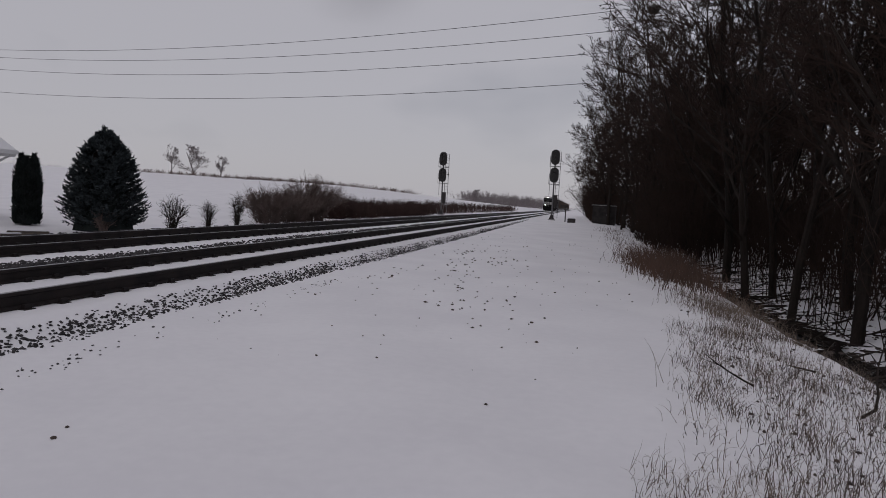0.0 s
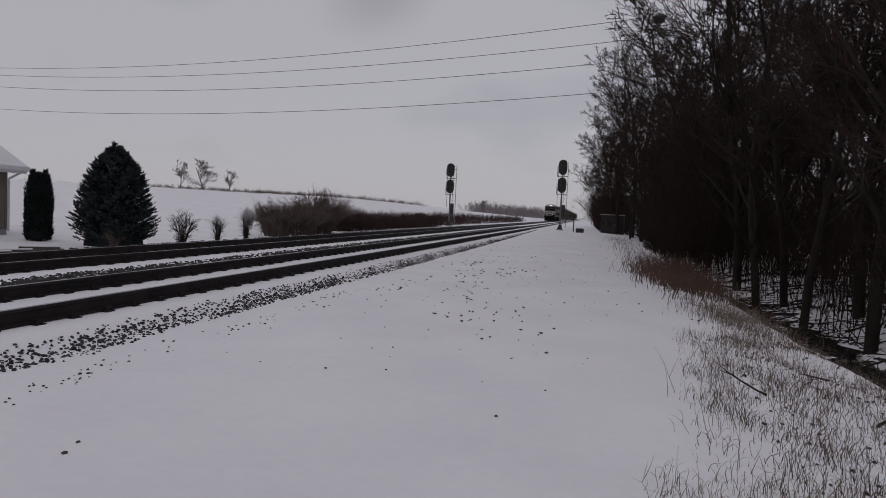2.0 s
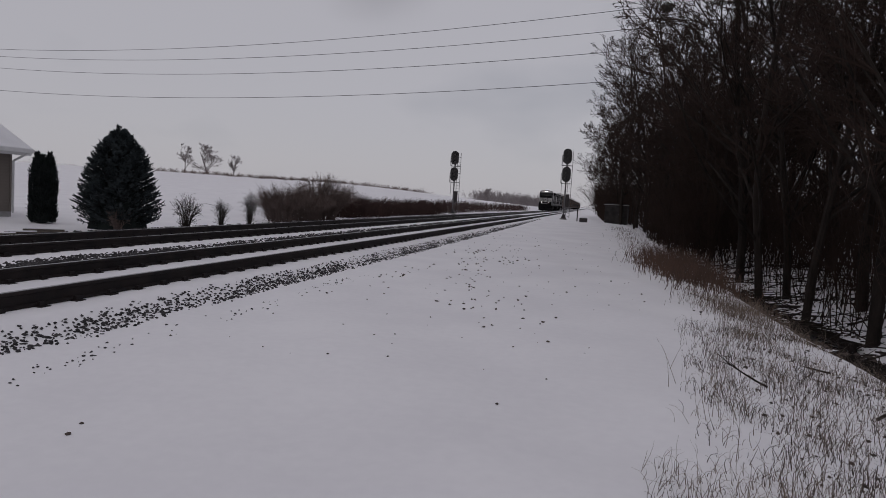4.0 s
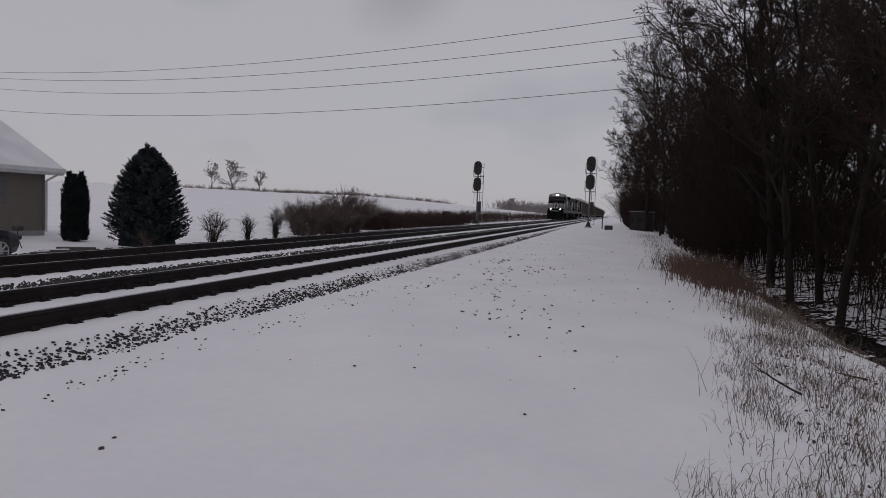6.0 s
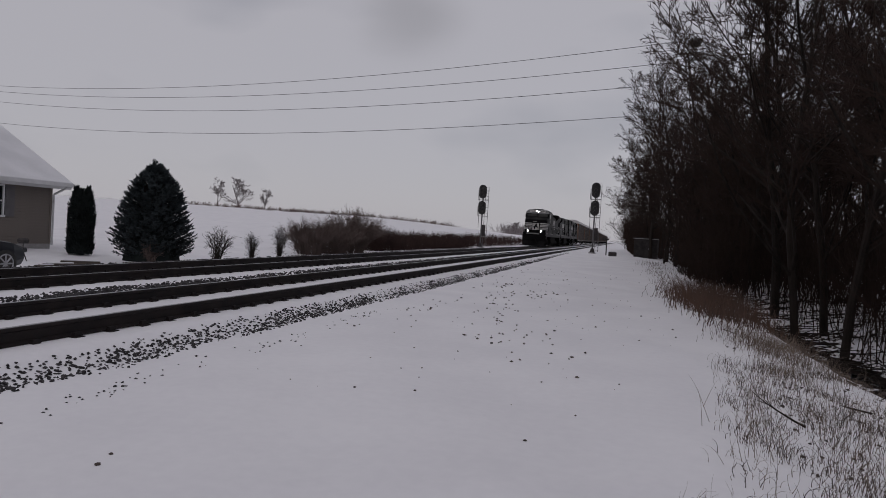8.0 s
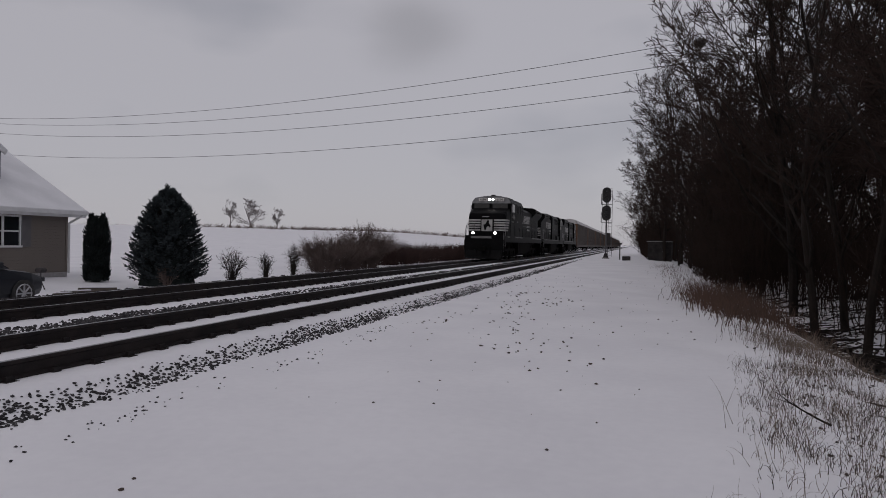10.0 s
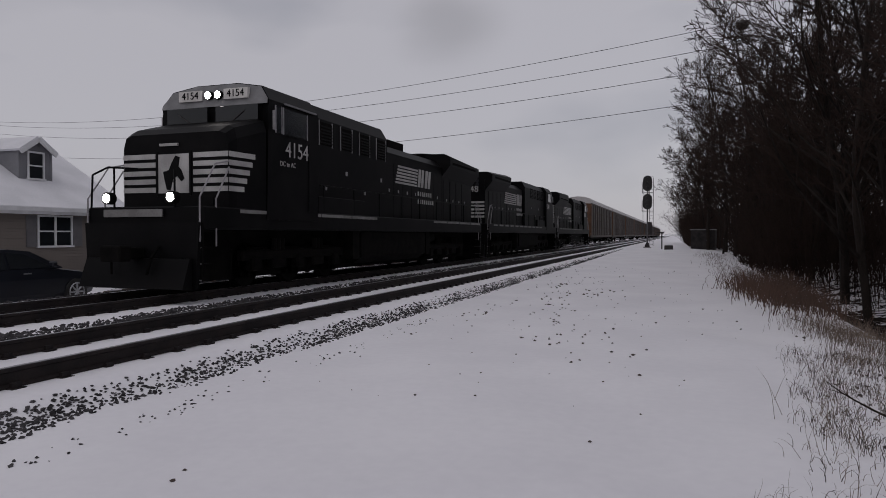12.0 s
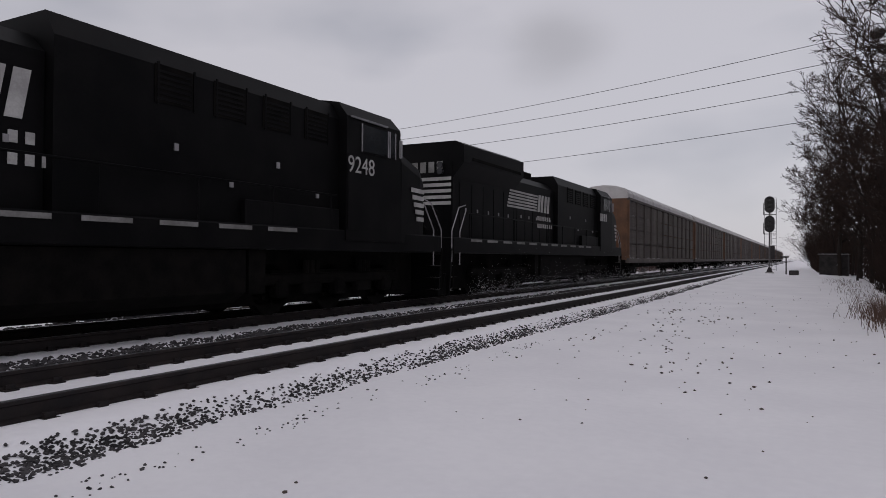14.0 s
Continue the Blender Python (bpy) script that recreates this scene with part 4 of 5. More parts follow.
def build_house():
    hx, hy = -20.53, 20.48
    z0 = float(height(hx, hy)) - 0.1
    L, W = 15.0, 7.8
    ho = thing("house", pose(hx, hy, z0), "tan sided house with snow-covered roof and small dormer", "house")
    ev, ri = 2.68 - z0, 5.02 - z0
    gable = [(0, 0.25), (0, ev), (-W / 2, ri - 0.05), (-W, ev), (-W, 0.25)]
    wl_bm = prism(gable, "y", -L, 0)
    wall = part("wall", wl_bm, SIDING, ho, "tan horizontal siding")
    part("foundation", boxes((-W + 0.02, 0.02, -L - 0.02, 0.02, -0.6, 0.25)), CONCRETE, wall)
    laps = mesh_of("siding_board", *cuboid(0, 0.014, -L + 0.05, -0.06, -0.012, 0.085), SIDING)
    for k in range(int((ev - 0.3) / 0.11)):
        piece("siding_board", laps, wall, pose(0, 0, 0.30 + 0.11 * k, 0, -4, 0))
    part("corner_board", boxes((-0.1, 0.03, -0.06, 0.03, 0.25, ev - 0.1)), SIDING, wall)
    slope = math.atan2(ri - ev, W / 2)
    over = 0.42
    for s, nm in ((1, "roof"), (-1, "roof")):
        bm = bmesh.new()
        ln = (W / 2 + over) / math.cos(slope)
        box(bm, 0, ln, -L - 0.4, 0.52, 0, 0.14, 0.02)
        rf = part(nm, bm, SNOW_ROOF, ho, "roof slope under fresh snow", at=Matrix.Translation((-W / 2, 0, ri - 0.02)) @ Matrix.Rotation(0 if s > 0 else math.pi, 4, "Z") @ Matrix.Translation((0, 0 if s > 0 else L - 0.12, 0)) @ Matrix.Rotation(slope, 4, "Y"))
        part("fascia", boxes((ln - 0.02, ln + 0.02, -L - 0.4, 0.52, -0.14, 0.05)), TRIM, rf)
        part("rake_board", boxes((0, ln, 0.50, 0.535, -0.16, 0.02)), TRIM, rf)
    part("soffit", boxes((0, over, -L - 0.3, 0.5, ev - 0.30, ev - 0.27)), TRIM, ho)
    part("gutter", boxes((over, over + 0.12, -L - 0.3, 0.52, ev - 0.30, ev - 0.17)), TRIM, ho, "white gutter")
    part("downspout", rods([[(over + 0.06, 0.3, ev - 0.3), (0.06, 0.06, ev - 0.62), (0.06, 0.06, 0.2)]], 0.04), TRIM, ho)
    window(wall, 0.012, 17.78 - hy, 1.22 - z0, 2.21 - z0, 1.28, 2)
    for s in (-1, 1):
        yc = 17.78 - hy + s * 0.93
        sh = part("shutter", boxes((0.012, 0.045, yc - 0.19, yc + 0.19, 1.18 - z0, 2.25 - z0)), SHUTTER, wall, "dark grey shutter")
        part("louvre", boxes(*[(0.045, 0.055, yc - 0.15, yc + 0.15, 1.24 - z0 + 0.1 * k, 1.29 - z0 + 0.1 * k) for k in range(10)]), SHUTTER, sh)
    window(wall, 0.012, 13.6 - hy, 1.22 - z0, 2.21 - z0, 1.28, 2)
    # dormer
    dc, fx = 18.1 - hy, -1.25
    dz0, de, dp = 3.3 - z0, 4.62 - z0, 5.08 - z0
    dm = part("dormer", prism([(dc - 0.66, dz0), (dc + 0.66, dz0), (dc + 0.66, de), (dc, dp - 0.06), (dc - 0.66, de)], "x", fx - 2.4, fx), DORMER, ho, "grey sided dormer with white window")
    window(dm, fx + 0.005, dc, 3.62 - z0, 4.52 - z0, 0.56, 1)
    dsl = math.atan2(dp - de, 0.66)
    for s in (-1, 1):
        bm = bmesh.new()
        box(bm, -2.5, 0.2, 0, 0.92, 0, 0.08)
        rr = part("dormer_roof", bm, SNOW_ROOF, dm, at=Matrix.Translation((fx, dc, dp - 0.02)) @ Matrix.Rotation(0 if s > 0 else math.pi, 4, "Z") @ Matrix.Translation((0 if s > 0 else 2.3, 0, 0)) @ Matrix.Rotation(-dsl, 4, "X"))
        part("rake_board", boxes((0.17, 0.22, 0, 0.92, -0.12, 0.02)) if s > 0 else boxes((-2.52, -2.47, 0, 0.92, -0.12, 0.02)), TRIM, rr)
    part("corner_board", boxes((fx - 0.06, fx + 0.015, dc + 0.58, dc + 0.675, dz0, de)), DORMER, dm)


build_house()


def build_car():
    """A dark hatchback: nose towards +y, near side towards +x."""
    x, y = -15.15, 13.65
    z = float(height(x, y)) - 0.02
    car = thing("car", pose(x, y, z, 0, 0, 3), "dark blue car parked on the snowy drive by the tracks", "car")
    secs = [(0.0, 0.62, 0.42, 0.62), (-0.12, 0.80, 0.28, 0.74), (-0.5, 0.88, 0.22, 0.84), (-1.3, 0.90, 0.20, 0.95), (-2.2, 0.91, 0.20, 0.98), (-3.4, 0.91, 0.20, 1.0), (-4.1, 0.88, 0.24, 1.02), (-4.5, 0.80, 0.34, 0.9)]
    bm = bmesh.new()
    rings = []
    for yy, w, zb, zt in secs:
        rings.append([bm.verts.new(v) for v in ((-w * 0.9, yy, zb), (w * 0.9, yy, zb), (w, yy, zb + 0.15), (w, yy, (zb + zt) / 2 + 0.12), (w * 0.95, yy, zt - 0.03), (w * 0.8, yy, zt), (-w * 0.8, yy, zt), (-w * 0.95, yy, zt - 0.03), (-w, yy, (zb + zt) / 2 + 0.12), (-w, yy, zb + 0.15))])
    for a, b in zip(rings, rings[1:]):
        for i in range(10):
            j = (i + 1) % 10
            bm.faces.new((a[i], a[j], b[j], b[i]))
    bm.faces.new(rings[0])
    bm.faces.new(rings[-1])
    bmesh.ops.recalc_face_normals(bm, faces=bm.faces[:])
    body = part("body", bm, CARPAINT, car, smooth=False)
    cab = bmesh.new()
    rings = []
    for yy, w0, zz in ((-1.15, 0.84, 0.96), (-1.95, 0.70, 1.36), (-2.5, 0.68, 1.42), (-3.4, 0.68, 1.40), (-4.25, 0.76, 1.02)):
        rings.append([cab.verts.new(v) for v in ((-0.84, yy, 0.94), (0.84, yy, 0.94), (w0, yy, zz), (-w0, yy, zz))])
    for a, b in zip(rings, rings[1:]):
        for i in range(4):
            j = (i + 1) % 4
            cab.faces.new((a[i], a[j], b[j], b[i]))
    bmesh.ops.recalc_face_normals(cab, faces=cab.faces[:])
    part("cabin", cab, CARPAINT, car)
    for s in (-1, 1):
        for pts in ([(-1.5, 0.98), (-2.15, 1.30), (-2.6, 1.34), (-2.6, 0.98)], [(-2.68, 0.98), (-2.68, 1.34), (-3.35, 1.32), (-3.8, 1.04), (-3.75, 0.98)]):
            g = prism(pts, "x", *sorted((s * 0.79, s * 0.80)))
            for v in g.verts:
                v.co.x += s * 0.055 - s * (v.co.z - 0.98) * 0.36
            part("side_window", g, GLASS, car)
        part("mirror", boxes((*sorted((s * 0.92, s * 1.08)), -1.65, -1.5, 0.98, 1.12), bevel=0.03), CARPAINT, car)
        for yy in (-2.2, -3.2):
            part("door_handle", boxes((*sorted((s * 0.91, s * 0.935)), yy - 0.1, yy + 0.1, 0.84, 0.87)), ALLOY, car)
        part("headlight", boxes((*sorted((s * 0.52, s * 0.80)), -0.16, -0.02, 0.58, 0.70), bevel=0.02), LENS, car)
        for yy in (-0.8, -3.55):
            wh = part("wheel", rod(bmesh.new(), (s * 0.70, yy, 0.33), (s * 0.925, yy, 0.33), 0.33, 24), TYRE, car)
            rim = part("rim", rod(bmesh.new(), (s * 0.92, yy, 0.33), (s * 0.932, yy, 0.33), 0.235, 20), IRON, wh)
            sp = bmesh.new()
            for k in range(8):
                a = k * math.pi / 4
                rod(sp, (s * 0.935, yy, 0.33), (s * 0.935, yy + 0.225 * math.cos(a), 0.33 + 0.225 * math.sin(a)), 0.022, 5)
            part("spoke", sp, ALLOY, wh)
            part("rim_ring", rods([[(s * 0.935, yy + 0.225 * math.cos(k * math.pi / 8), 0.33 + 0.225 * math.sin(k * math.pi / 8)) for k in range(17)]], 0.016, 5), ALLOY, wh)


build_car()


def garden_things():
    for x, y, turn, ln in ((-15.6, 16.0, 62, 0.9), (-16.2, 17.4, 40, 1.1), (-15.3, 15.2, 80, 0.6)):
        lg = thing("landscape_timber", pose(x, y, float(height(x, y)), 0, 0, turn), "dark landscape timber lying half in snow", "timber", "garden timbers")
        part("beam", boxes((-ln / 2, ln / 2, -0.08, 0.08, -0.05, 0.13), bevel=0.015), TIE, lg)
        part("snow_cap", boxes((-ln / 2 + 0.1, ln / 2 - 0.1, -0.06, 0.06, 0.13, 0.16), bevel=0.01), SNOW_ROOF, lg)
    gl = thing("grill", pose(-17.6, 16.6, float(height(-17.6, 16.6))) @ Matrix.Scale(0.62, 4), "small black garden grill beside the house wall", "grill")
    part("stand", rods([[(0, 0, 0), (0, 0, 0.9)], [(-0.25, 0, 0), (0, 0, 0.5)], [(0.25, 0, 0), (0, 0, 0.5)]], 0.025), IRON, gl)
    part("bowl", boxes((-0.22, 0.22, -0.22, 0.22, 0.85, 1.1), bevel=0.08), IRON, gl)


garden_things()


# ---- vegetation ----
def unit(v):
    return v / (math.sqrt(v[0] * v[0] + v[1] * v[1] + v[2] * v[2]) + 1e-9)


def grow(rng, segs, p, d, length, r, level, spec, bend=(0.06, 0.10, 0.12, 0.12, 0.10)):
    """Branches that bend, taper and fork; spec: per level the steps, forks, spread, child length, upward pull."""
    steps, forks, spread, ratio, lift = spec[level]
    pts = [np.array(p, float)]
    d = unit(np.array(d, float))
    dirs = []
    for k in range(steps):
        d = unit(d + rng.normal(0, bend[level], 3) + np.array([0, 0, lift]))
        q = pts[-1] + d * length / steps
        a, b = r * (1 - 0.75 * k / steps), r * (1 - 0.75 * (k + 1) / steps)
        segs[level].append((*pts[-1], *q, a, b))
        pts.append(q)
        dirs.append(d)
    if level + 1 < len(spec):
        for k in range(forks):
            t = rng.uniform(0.3, 1.0) if level else rng.uniform(0.15, 1.0)
            i = min(int(t * steps), steps - 1)
            base = pts[i] + (pts[i + 1] - pts[i]) * (t * steps - i)
            side = unit(np.cross(dirs[i], rng.normal(0, 1, 3)))
            nd = dirs[i] * math.cos(spread) + side * math.sin(spread)
            rr = r * (1 - 0.75 * t)
            grow(rng, segs, base, nd, length * ratio * (1.15 - 0.55 * t) * rng.uniform(0.75, 1.2), max(rr * 0.55, (0.023, 0.018, 0.0150, 0.0135)[min(level, 3)]), level + 1, spec, bend)


def tree_template(seed, tall, bole, spec, label, far=False):
    rng = np.random.default_rng(seed)
    segs = [[] for _ in spec]
    grow(rng, segs, (0, 0, -0.3), (rng.normal(0, 0.05), rng.normal(0, 0.05), 1), tall, bole, 0, spec)
    tr = thing("tree", Matrix(), label, "tree", "bare trees of the wood")
    piece("trunk", tubes(segs[0], 8, "trunk", BARK), tr)
    per = spec[1][0]
    for k in range(0, len(segs[1]), per):
        piece("limb", tubes(segs[1][k:k + per], 5, "limb", BARK), tr)
    piece("crown", tubes([s for lv in segs[2:] for s in lv], 3, "crown", TWIG), tr)
    return tr


WOOD = [(7, 17, 0.78, 0.40, 0.03), (6, 8, 0.62, 0.42, 0.08), (4, 6, 0.62, 0.46, 0.06), (3, 4, 0.66, 0.5, 0.04), (2, 0, 0.6, 0.5, 0.03)]
_trees = [tree_template(100 + k, (12.5, 14.0, 11.0, 13.0, 9.5)[k], (0.13, 0.155, 0.11, 0.12, 0.09)[k], WOOD, "tall bare deciduous tree with a tangle of dark twigs") for k in range(5)]
_r = random.Random(17)
SPOTS = [(5.6, 14.6, 0), (6.4, 13.4, 1), (7.6, 15.5, 2), (5.2, 17.5, 3), (6.8, 18.5, 1), (8.8, 13.0, 3), (4.9, 20.5, 2), (6.0, 22.0, 0), (8.0, 20.5, 4), (9.5, 17.0, 0)]
for _k in range(12):
    SPOTS.append((_r.uniform(4.5, 5.8) - 0.14 * _k, 24 + 3.2 * _k + _r.uniform(-1, 1), _k % 5))
for _k in range(14):
    SPOTS.append((_r.uniform(6.8, 10.5), 23 + 3.2 * _k + _r.uniform(-1.2, 1.2), (_k + 2) % 5))
for _k in range(14):
    SPOTS.append((_r.uniform(11, 20), 14 + 4 * _k + _r.uniform(-1.5, 1.5), (_k + 3) % 5))
for _k in range(9):
    SPOTS.append((_r.uniform(2.0, 4.0), 64 + 5.0 * _k + _r.uniform(-1, 1), (_k + 1) % 5))
for _k, (_x, _y, _i) in enumerate(SPOTS):
    _m = pose(_x, _y, float(height(_x, _y)), 0, 0, _r.uniform(0, 360)) @ Matrix.Rotation(radians(_r.uniform(-3, 3)), 4, "X")
    _t = copy_thing(_trees[_i], _m)
    _s = _r.uniform(0.85, 1.12)
    _t.scale = (_s, _s, _s)
for _t in _trees:
    for _o in list(_t.children_recursive) + [_t]:
        bpy.data.objects.remove(_o)


def thicket(name, n, region, lo, hi, lean, material, label, seed, r=0.008, forks=3):
    """Upright stems with side twigs, uncountable; region gives x and y from two random numbers."""
    rng = np.random.default_rng(seed)
    segs = []
    for _ in range(n):
        x, y = region(rng)
        z = float(height(x, y)) - 0.03
        h = rng.uniform(lo, hi)
        p = np.array([x, y, z])
        d = unit(np.array([rng.normal(0, lean), rng.normal(0, lean), 1]))
        k = 3
        for i in range(k):
            d = unit(d + rng.normal(0, 0.12, 3))
            q = p + d * h / k
            segs.append((*p, *q, r * (1 - 0.28 * i), r * (1 - 0.28 * (i + 1))))
            if i:
                for _ in range(forks):
                    e = unit(d + rng.normal(0, 0.55, 3))
                    b = p + (q - p) * rng.random()
                    segs.append((*b, *(b + e * h * rng.uniform(0.12, 0.3)), r * 0.55, r * 0.25))
            p = q
    tagged(new(name, tubes(segs, 3, name, material)), label, "undergrowth", kind="stuff")


def clear_of_shed(x, y):
    return (x, y) if x > 4.6 or y < 42 or y > 68 else (x + 2.4, y)


thicket("wood_undergrowth", 2900, lambda g: clear_of_shed(3.3 + 7 * g.random() ** 1.3, 28 + 40 * g.random()), 1.2, 3.8, 0.25, TWIG, "dense dark brown undergrowth at the wood's edge", 31, 0.016, 5)
thicket("wood_saplings", 1300, lambda g: (5.6 + 10 * g.random(), 12.5 + 16 * g.random()), 1.0, 5.0, 0.2, TWIG, "thin bare saplings between the trees", 32, 0.014, 4)
thicket("deep_wood_stems", 1500, lambda g: (9 + 16 * g.random(), 16 + 60 * g.random()), 2.0, 5.0, 0.2, TWIG, "crowded dark stems deep in the wood", 34, 0.025, 5)
thicket("edge_saplings", 330, lambda g: (4.3 + 4 * g.random(), 26 + 36 * g.random()), 4.5, 9.0, 0.14, TWIG, "slender bare saplings crowding the edge of the wood", 35, 0.022, 8)
thicket("far_undergrowth", 1900, lambda g: (1.3 + 4.0 * g.random(), 70 + 56 * g.random()), 1.8, 5.6, 0.3, TWIG, "dark scrub along the track farther on", 33, 0.02, 5)


def grass_patch(name, n, region, lo, hi, material, label, seed, r=0.0022, droop=0.5):
    rng = np.random.default_rng(seed)
    segs = []
    for _ in range(n):
        x, y = region(rng)
        p = np.array([x, y, float(height(x, y)) - 0.01])
        h = rng.uniform(lo, hi)
        bend = np.array([rng.normal(0, droop), rng.normal(0, droop), 0])
        d = unit(np.array([rng.normal(0, 0.25), rng.normal(0, 0.25), 1.0]))
        for i in range(4):
            q = p + d * h / 4
            segs.append((*p, *q, r * (1 - 0.2 * i), r * (0.8 - 0.2 * i)))
            d = unit(d + bend * 0.45 * (i + 0.3) - np.array([0, 0, 0.12 * i]))
            p = q
    tagged(new(name, tubes(segs, 3, name, material)), label, "grass", kind="stuff")


_cl = np.random.default_rng(40)
CLUMPS = [(0.16 + 0.115 * y + 2.4 * x, y) for x, y in zip(_cl.random(150) ** 0.75, 2.3 + 8.3 * _cl.random(150) ** 1.2)]


def bank(g):
    """Clumps and single stalks, thickest low on the near bank and thin towards the road."""
    if g.random() < 0.68:
        x, y = CLUMPS[g.integers(0, 150)]
        return x + g.normal(0, 0.11), y + g.normal(0, 0.15)
    y = 2.3 + 8.3 * g.random() ** 1.2
    return 0.2 + 0.115 * y + 2.5 * g.random() ** 0.7, y


grass_patch("dry_grass_bank", 4300, bank, 0.03, 0.26, GRASS, "dry tan grass stalks poking through the snow", 41, 0.0024, 0.9)
grass_patch("dark_grass_bits", 3000, bank, 0.03, 0.17, LEAF, "dark withered grass bits on the snowy bank", 49, 0.0035, 0.9)
grass_patch("tall_grass_stalks", 60, lambda g: (0.75 + 2.4 * g.random() ** 0.7, 2.9 + 4.5 * g.random()), 0.28, 0.55, GRASS, "tall thin dry grass stalks on the snowy bank", 42, 0.003, 0.12)
grass_patch("near_grass_stalks", 650, lambda g: (0.42 + 1.3 * g.random() ** 0.8, 2.9 + 1.5 * g.random()), 0.05, 0.28, GRASS, "sparse bent grass stalks at the foot of the bank", 51, 0.0022, 0.8)
grass_patch("grass_tussock", 1100, lambda g: (2.75 + g.normal(0, 0.42), 12.6 + g.normal(0, 1.2)), 0.12, 0.42, GRASS, "matted dry grass at the ditch's edge", 43, 0.0035)
grass_patch("red_brown_weed_bank", 2300, lambda g: (2.75 + g.normal(0, 0.62), 20.5 + g.normal(0, 2.4)), 0.15, 0.85, WEED, "red-brown dead weeds at the wood's edge", 44, 0.008)
grass_patch("snowy_weeds", 420, lambda g: (2.3 + g.normal(0, 0.5), 25 + 26 * g.random()), 0.1, 0.35, WEED, "low dead weeds along the snowy road edge", 45, 0.006)
_g = np.random.default_rng(46)
scatter_stones("leaf_litter", [(1.2 + 0.05 * _y + 2.2 * _g.random(), _y, _g.uniform(0.015, 0.045)) for _y in 2.8 + 9 * _g.random(260)], LEAF, "dead leaves scattered on the snowy bank", 47)
scatter_stones("wood_floor_litter", [(4.2 + 9 * _g.random(), 10 + 20 * _g.random(), _g.uniform(0.02, 0.08)) for _ in range(3000)], LEAF, "brown leaf litter and dead wood showing through snow", 48)


def fallen_branch(x, y, turn, ln, r, seed, rise):
    rng = np.random.default_rng(seed)
    segs = []
    p = np.array([0, 0, 0.02])
    d = np.array([1.0, 0, rise])
    for k in range(6):
        d = unit(d + rng.normal(0, 0.18, 3) * (1, 1, 0.5))
        q = p + d * ln / 6
        segs.append((*p, *q, r * (1 - 0.12 * k), r * (0.88 - 0.12 * k)))
        if k in (2, 3):
            e = unit(d + rng.normal(0, 0.6, 3))
            segs.append((*q, *(q + e * ln * 0.25), r * 0.5, r * 0.2))
        p = q
    br = tagged(new("fallen_branch", tubes(segs, 5, "fallen_branch", BARK)), "dark fallen branch lying across the snowy bank", "branch", "fallen branches")
    br.matrix_basis = pose(x, y, float(height(x, y)), 0, 0, turn)


fallen_branch(1.75, 6.75, 150, 0.55, 0.012, 1, 0.35)
fallen_branch(2.6, 6.5, 40, 1.1, 0.016, 2, 0.35)
fallen_branch(2.9, 8.6, 170, 0.9, 0.013, 3, 0.05)
fallen_branch(4.2, 11.0, 20, 2.6, 0.03, 4, 0.05)
fallen_branch(5.0, 14.5, 175, 3.0, 0.04, 5, 0.2)
fallen_branch(4.2, 19.5, -12, 4.2, 0.05, 6, 0.12)
fallen_branch(6.0, 17.0, 25, 3.4, 0.05, 7, 0.25)

_segs = []
for _ in range(900):
    _x, _y, _a, _n = 3.9 + 9 * _g.random() ** 1.2, 9.5 + 20 * _g.random(), _g.uniform(-0.6, 0.6) + (0 if _g.random() < 0.7 else 1.5), _g.uniform(0.3, 1.5)
    _z = height(_x, _y) + _g.uniform(0.0, 0.12)
    _segs.append((_x, _y, _z, _x + _n * math.cos(_a), _y + _n * math.sin(_a), _z + _g.uniform(-0.08, 0.3), _g.uniform(0.008, 0.025), 0.006))
tagged(new("fallen_twigs", tubes(_segs, 4, "fallen_twigs", BARK)), "tangle of dark fallen twigs on the wood floor", "twigs", kind="stuff")

# creek in the ditch
_cv, _cf = [], []
for _k in range(150):
    _y = 6.5 + 0.10 * _k
    _c = 4.72 + 0.07 * max(0.0, 16 - _y) + 0.22 * math.sin(_y * 0.9) + 0.15 * math.sin(_y * 2.3) + 0.07 * math.sin(_y * 6.1)
    _w = 0.30 + 0.12 * math.sin(_y * 1.7) + 0.08 * math.sin(_y * 5.3 + 1)
    _cv += [(_c - _w, _y, -0.74), (_c + _w, _y, -0.74)]
    if _k:
        _a = 2 * _k
        _cf.append((_a - 2, _a - 1, _a + 1, _a))
tagged(new("creek", mesh_of("creek", _cv, _cf, WATER)), "narrow dark creek running in the snowy ditch", "creek", kind="structure")
scatter_stones("creek_bank_stones", [(4.85 + _g.normal(0, 0.5), 8 + 16 * _g.random(), _g.uniform(0.03, 0.13)) for _ in range(700)], LEAF, "dark stones and roots along the creek", 50)


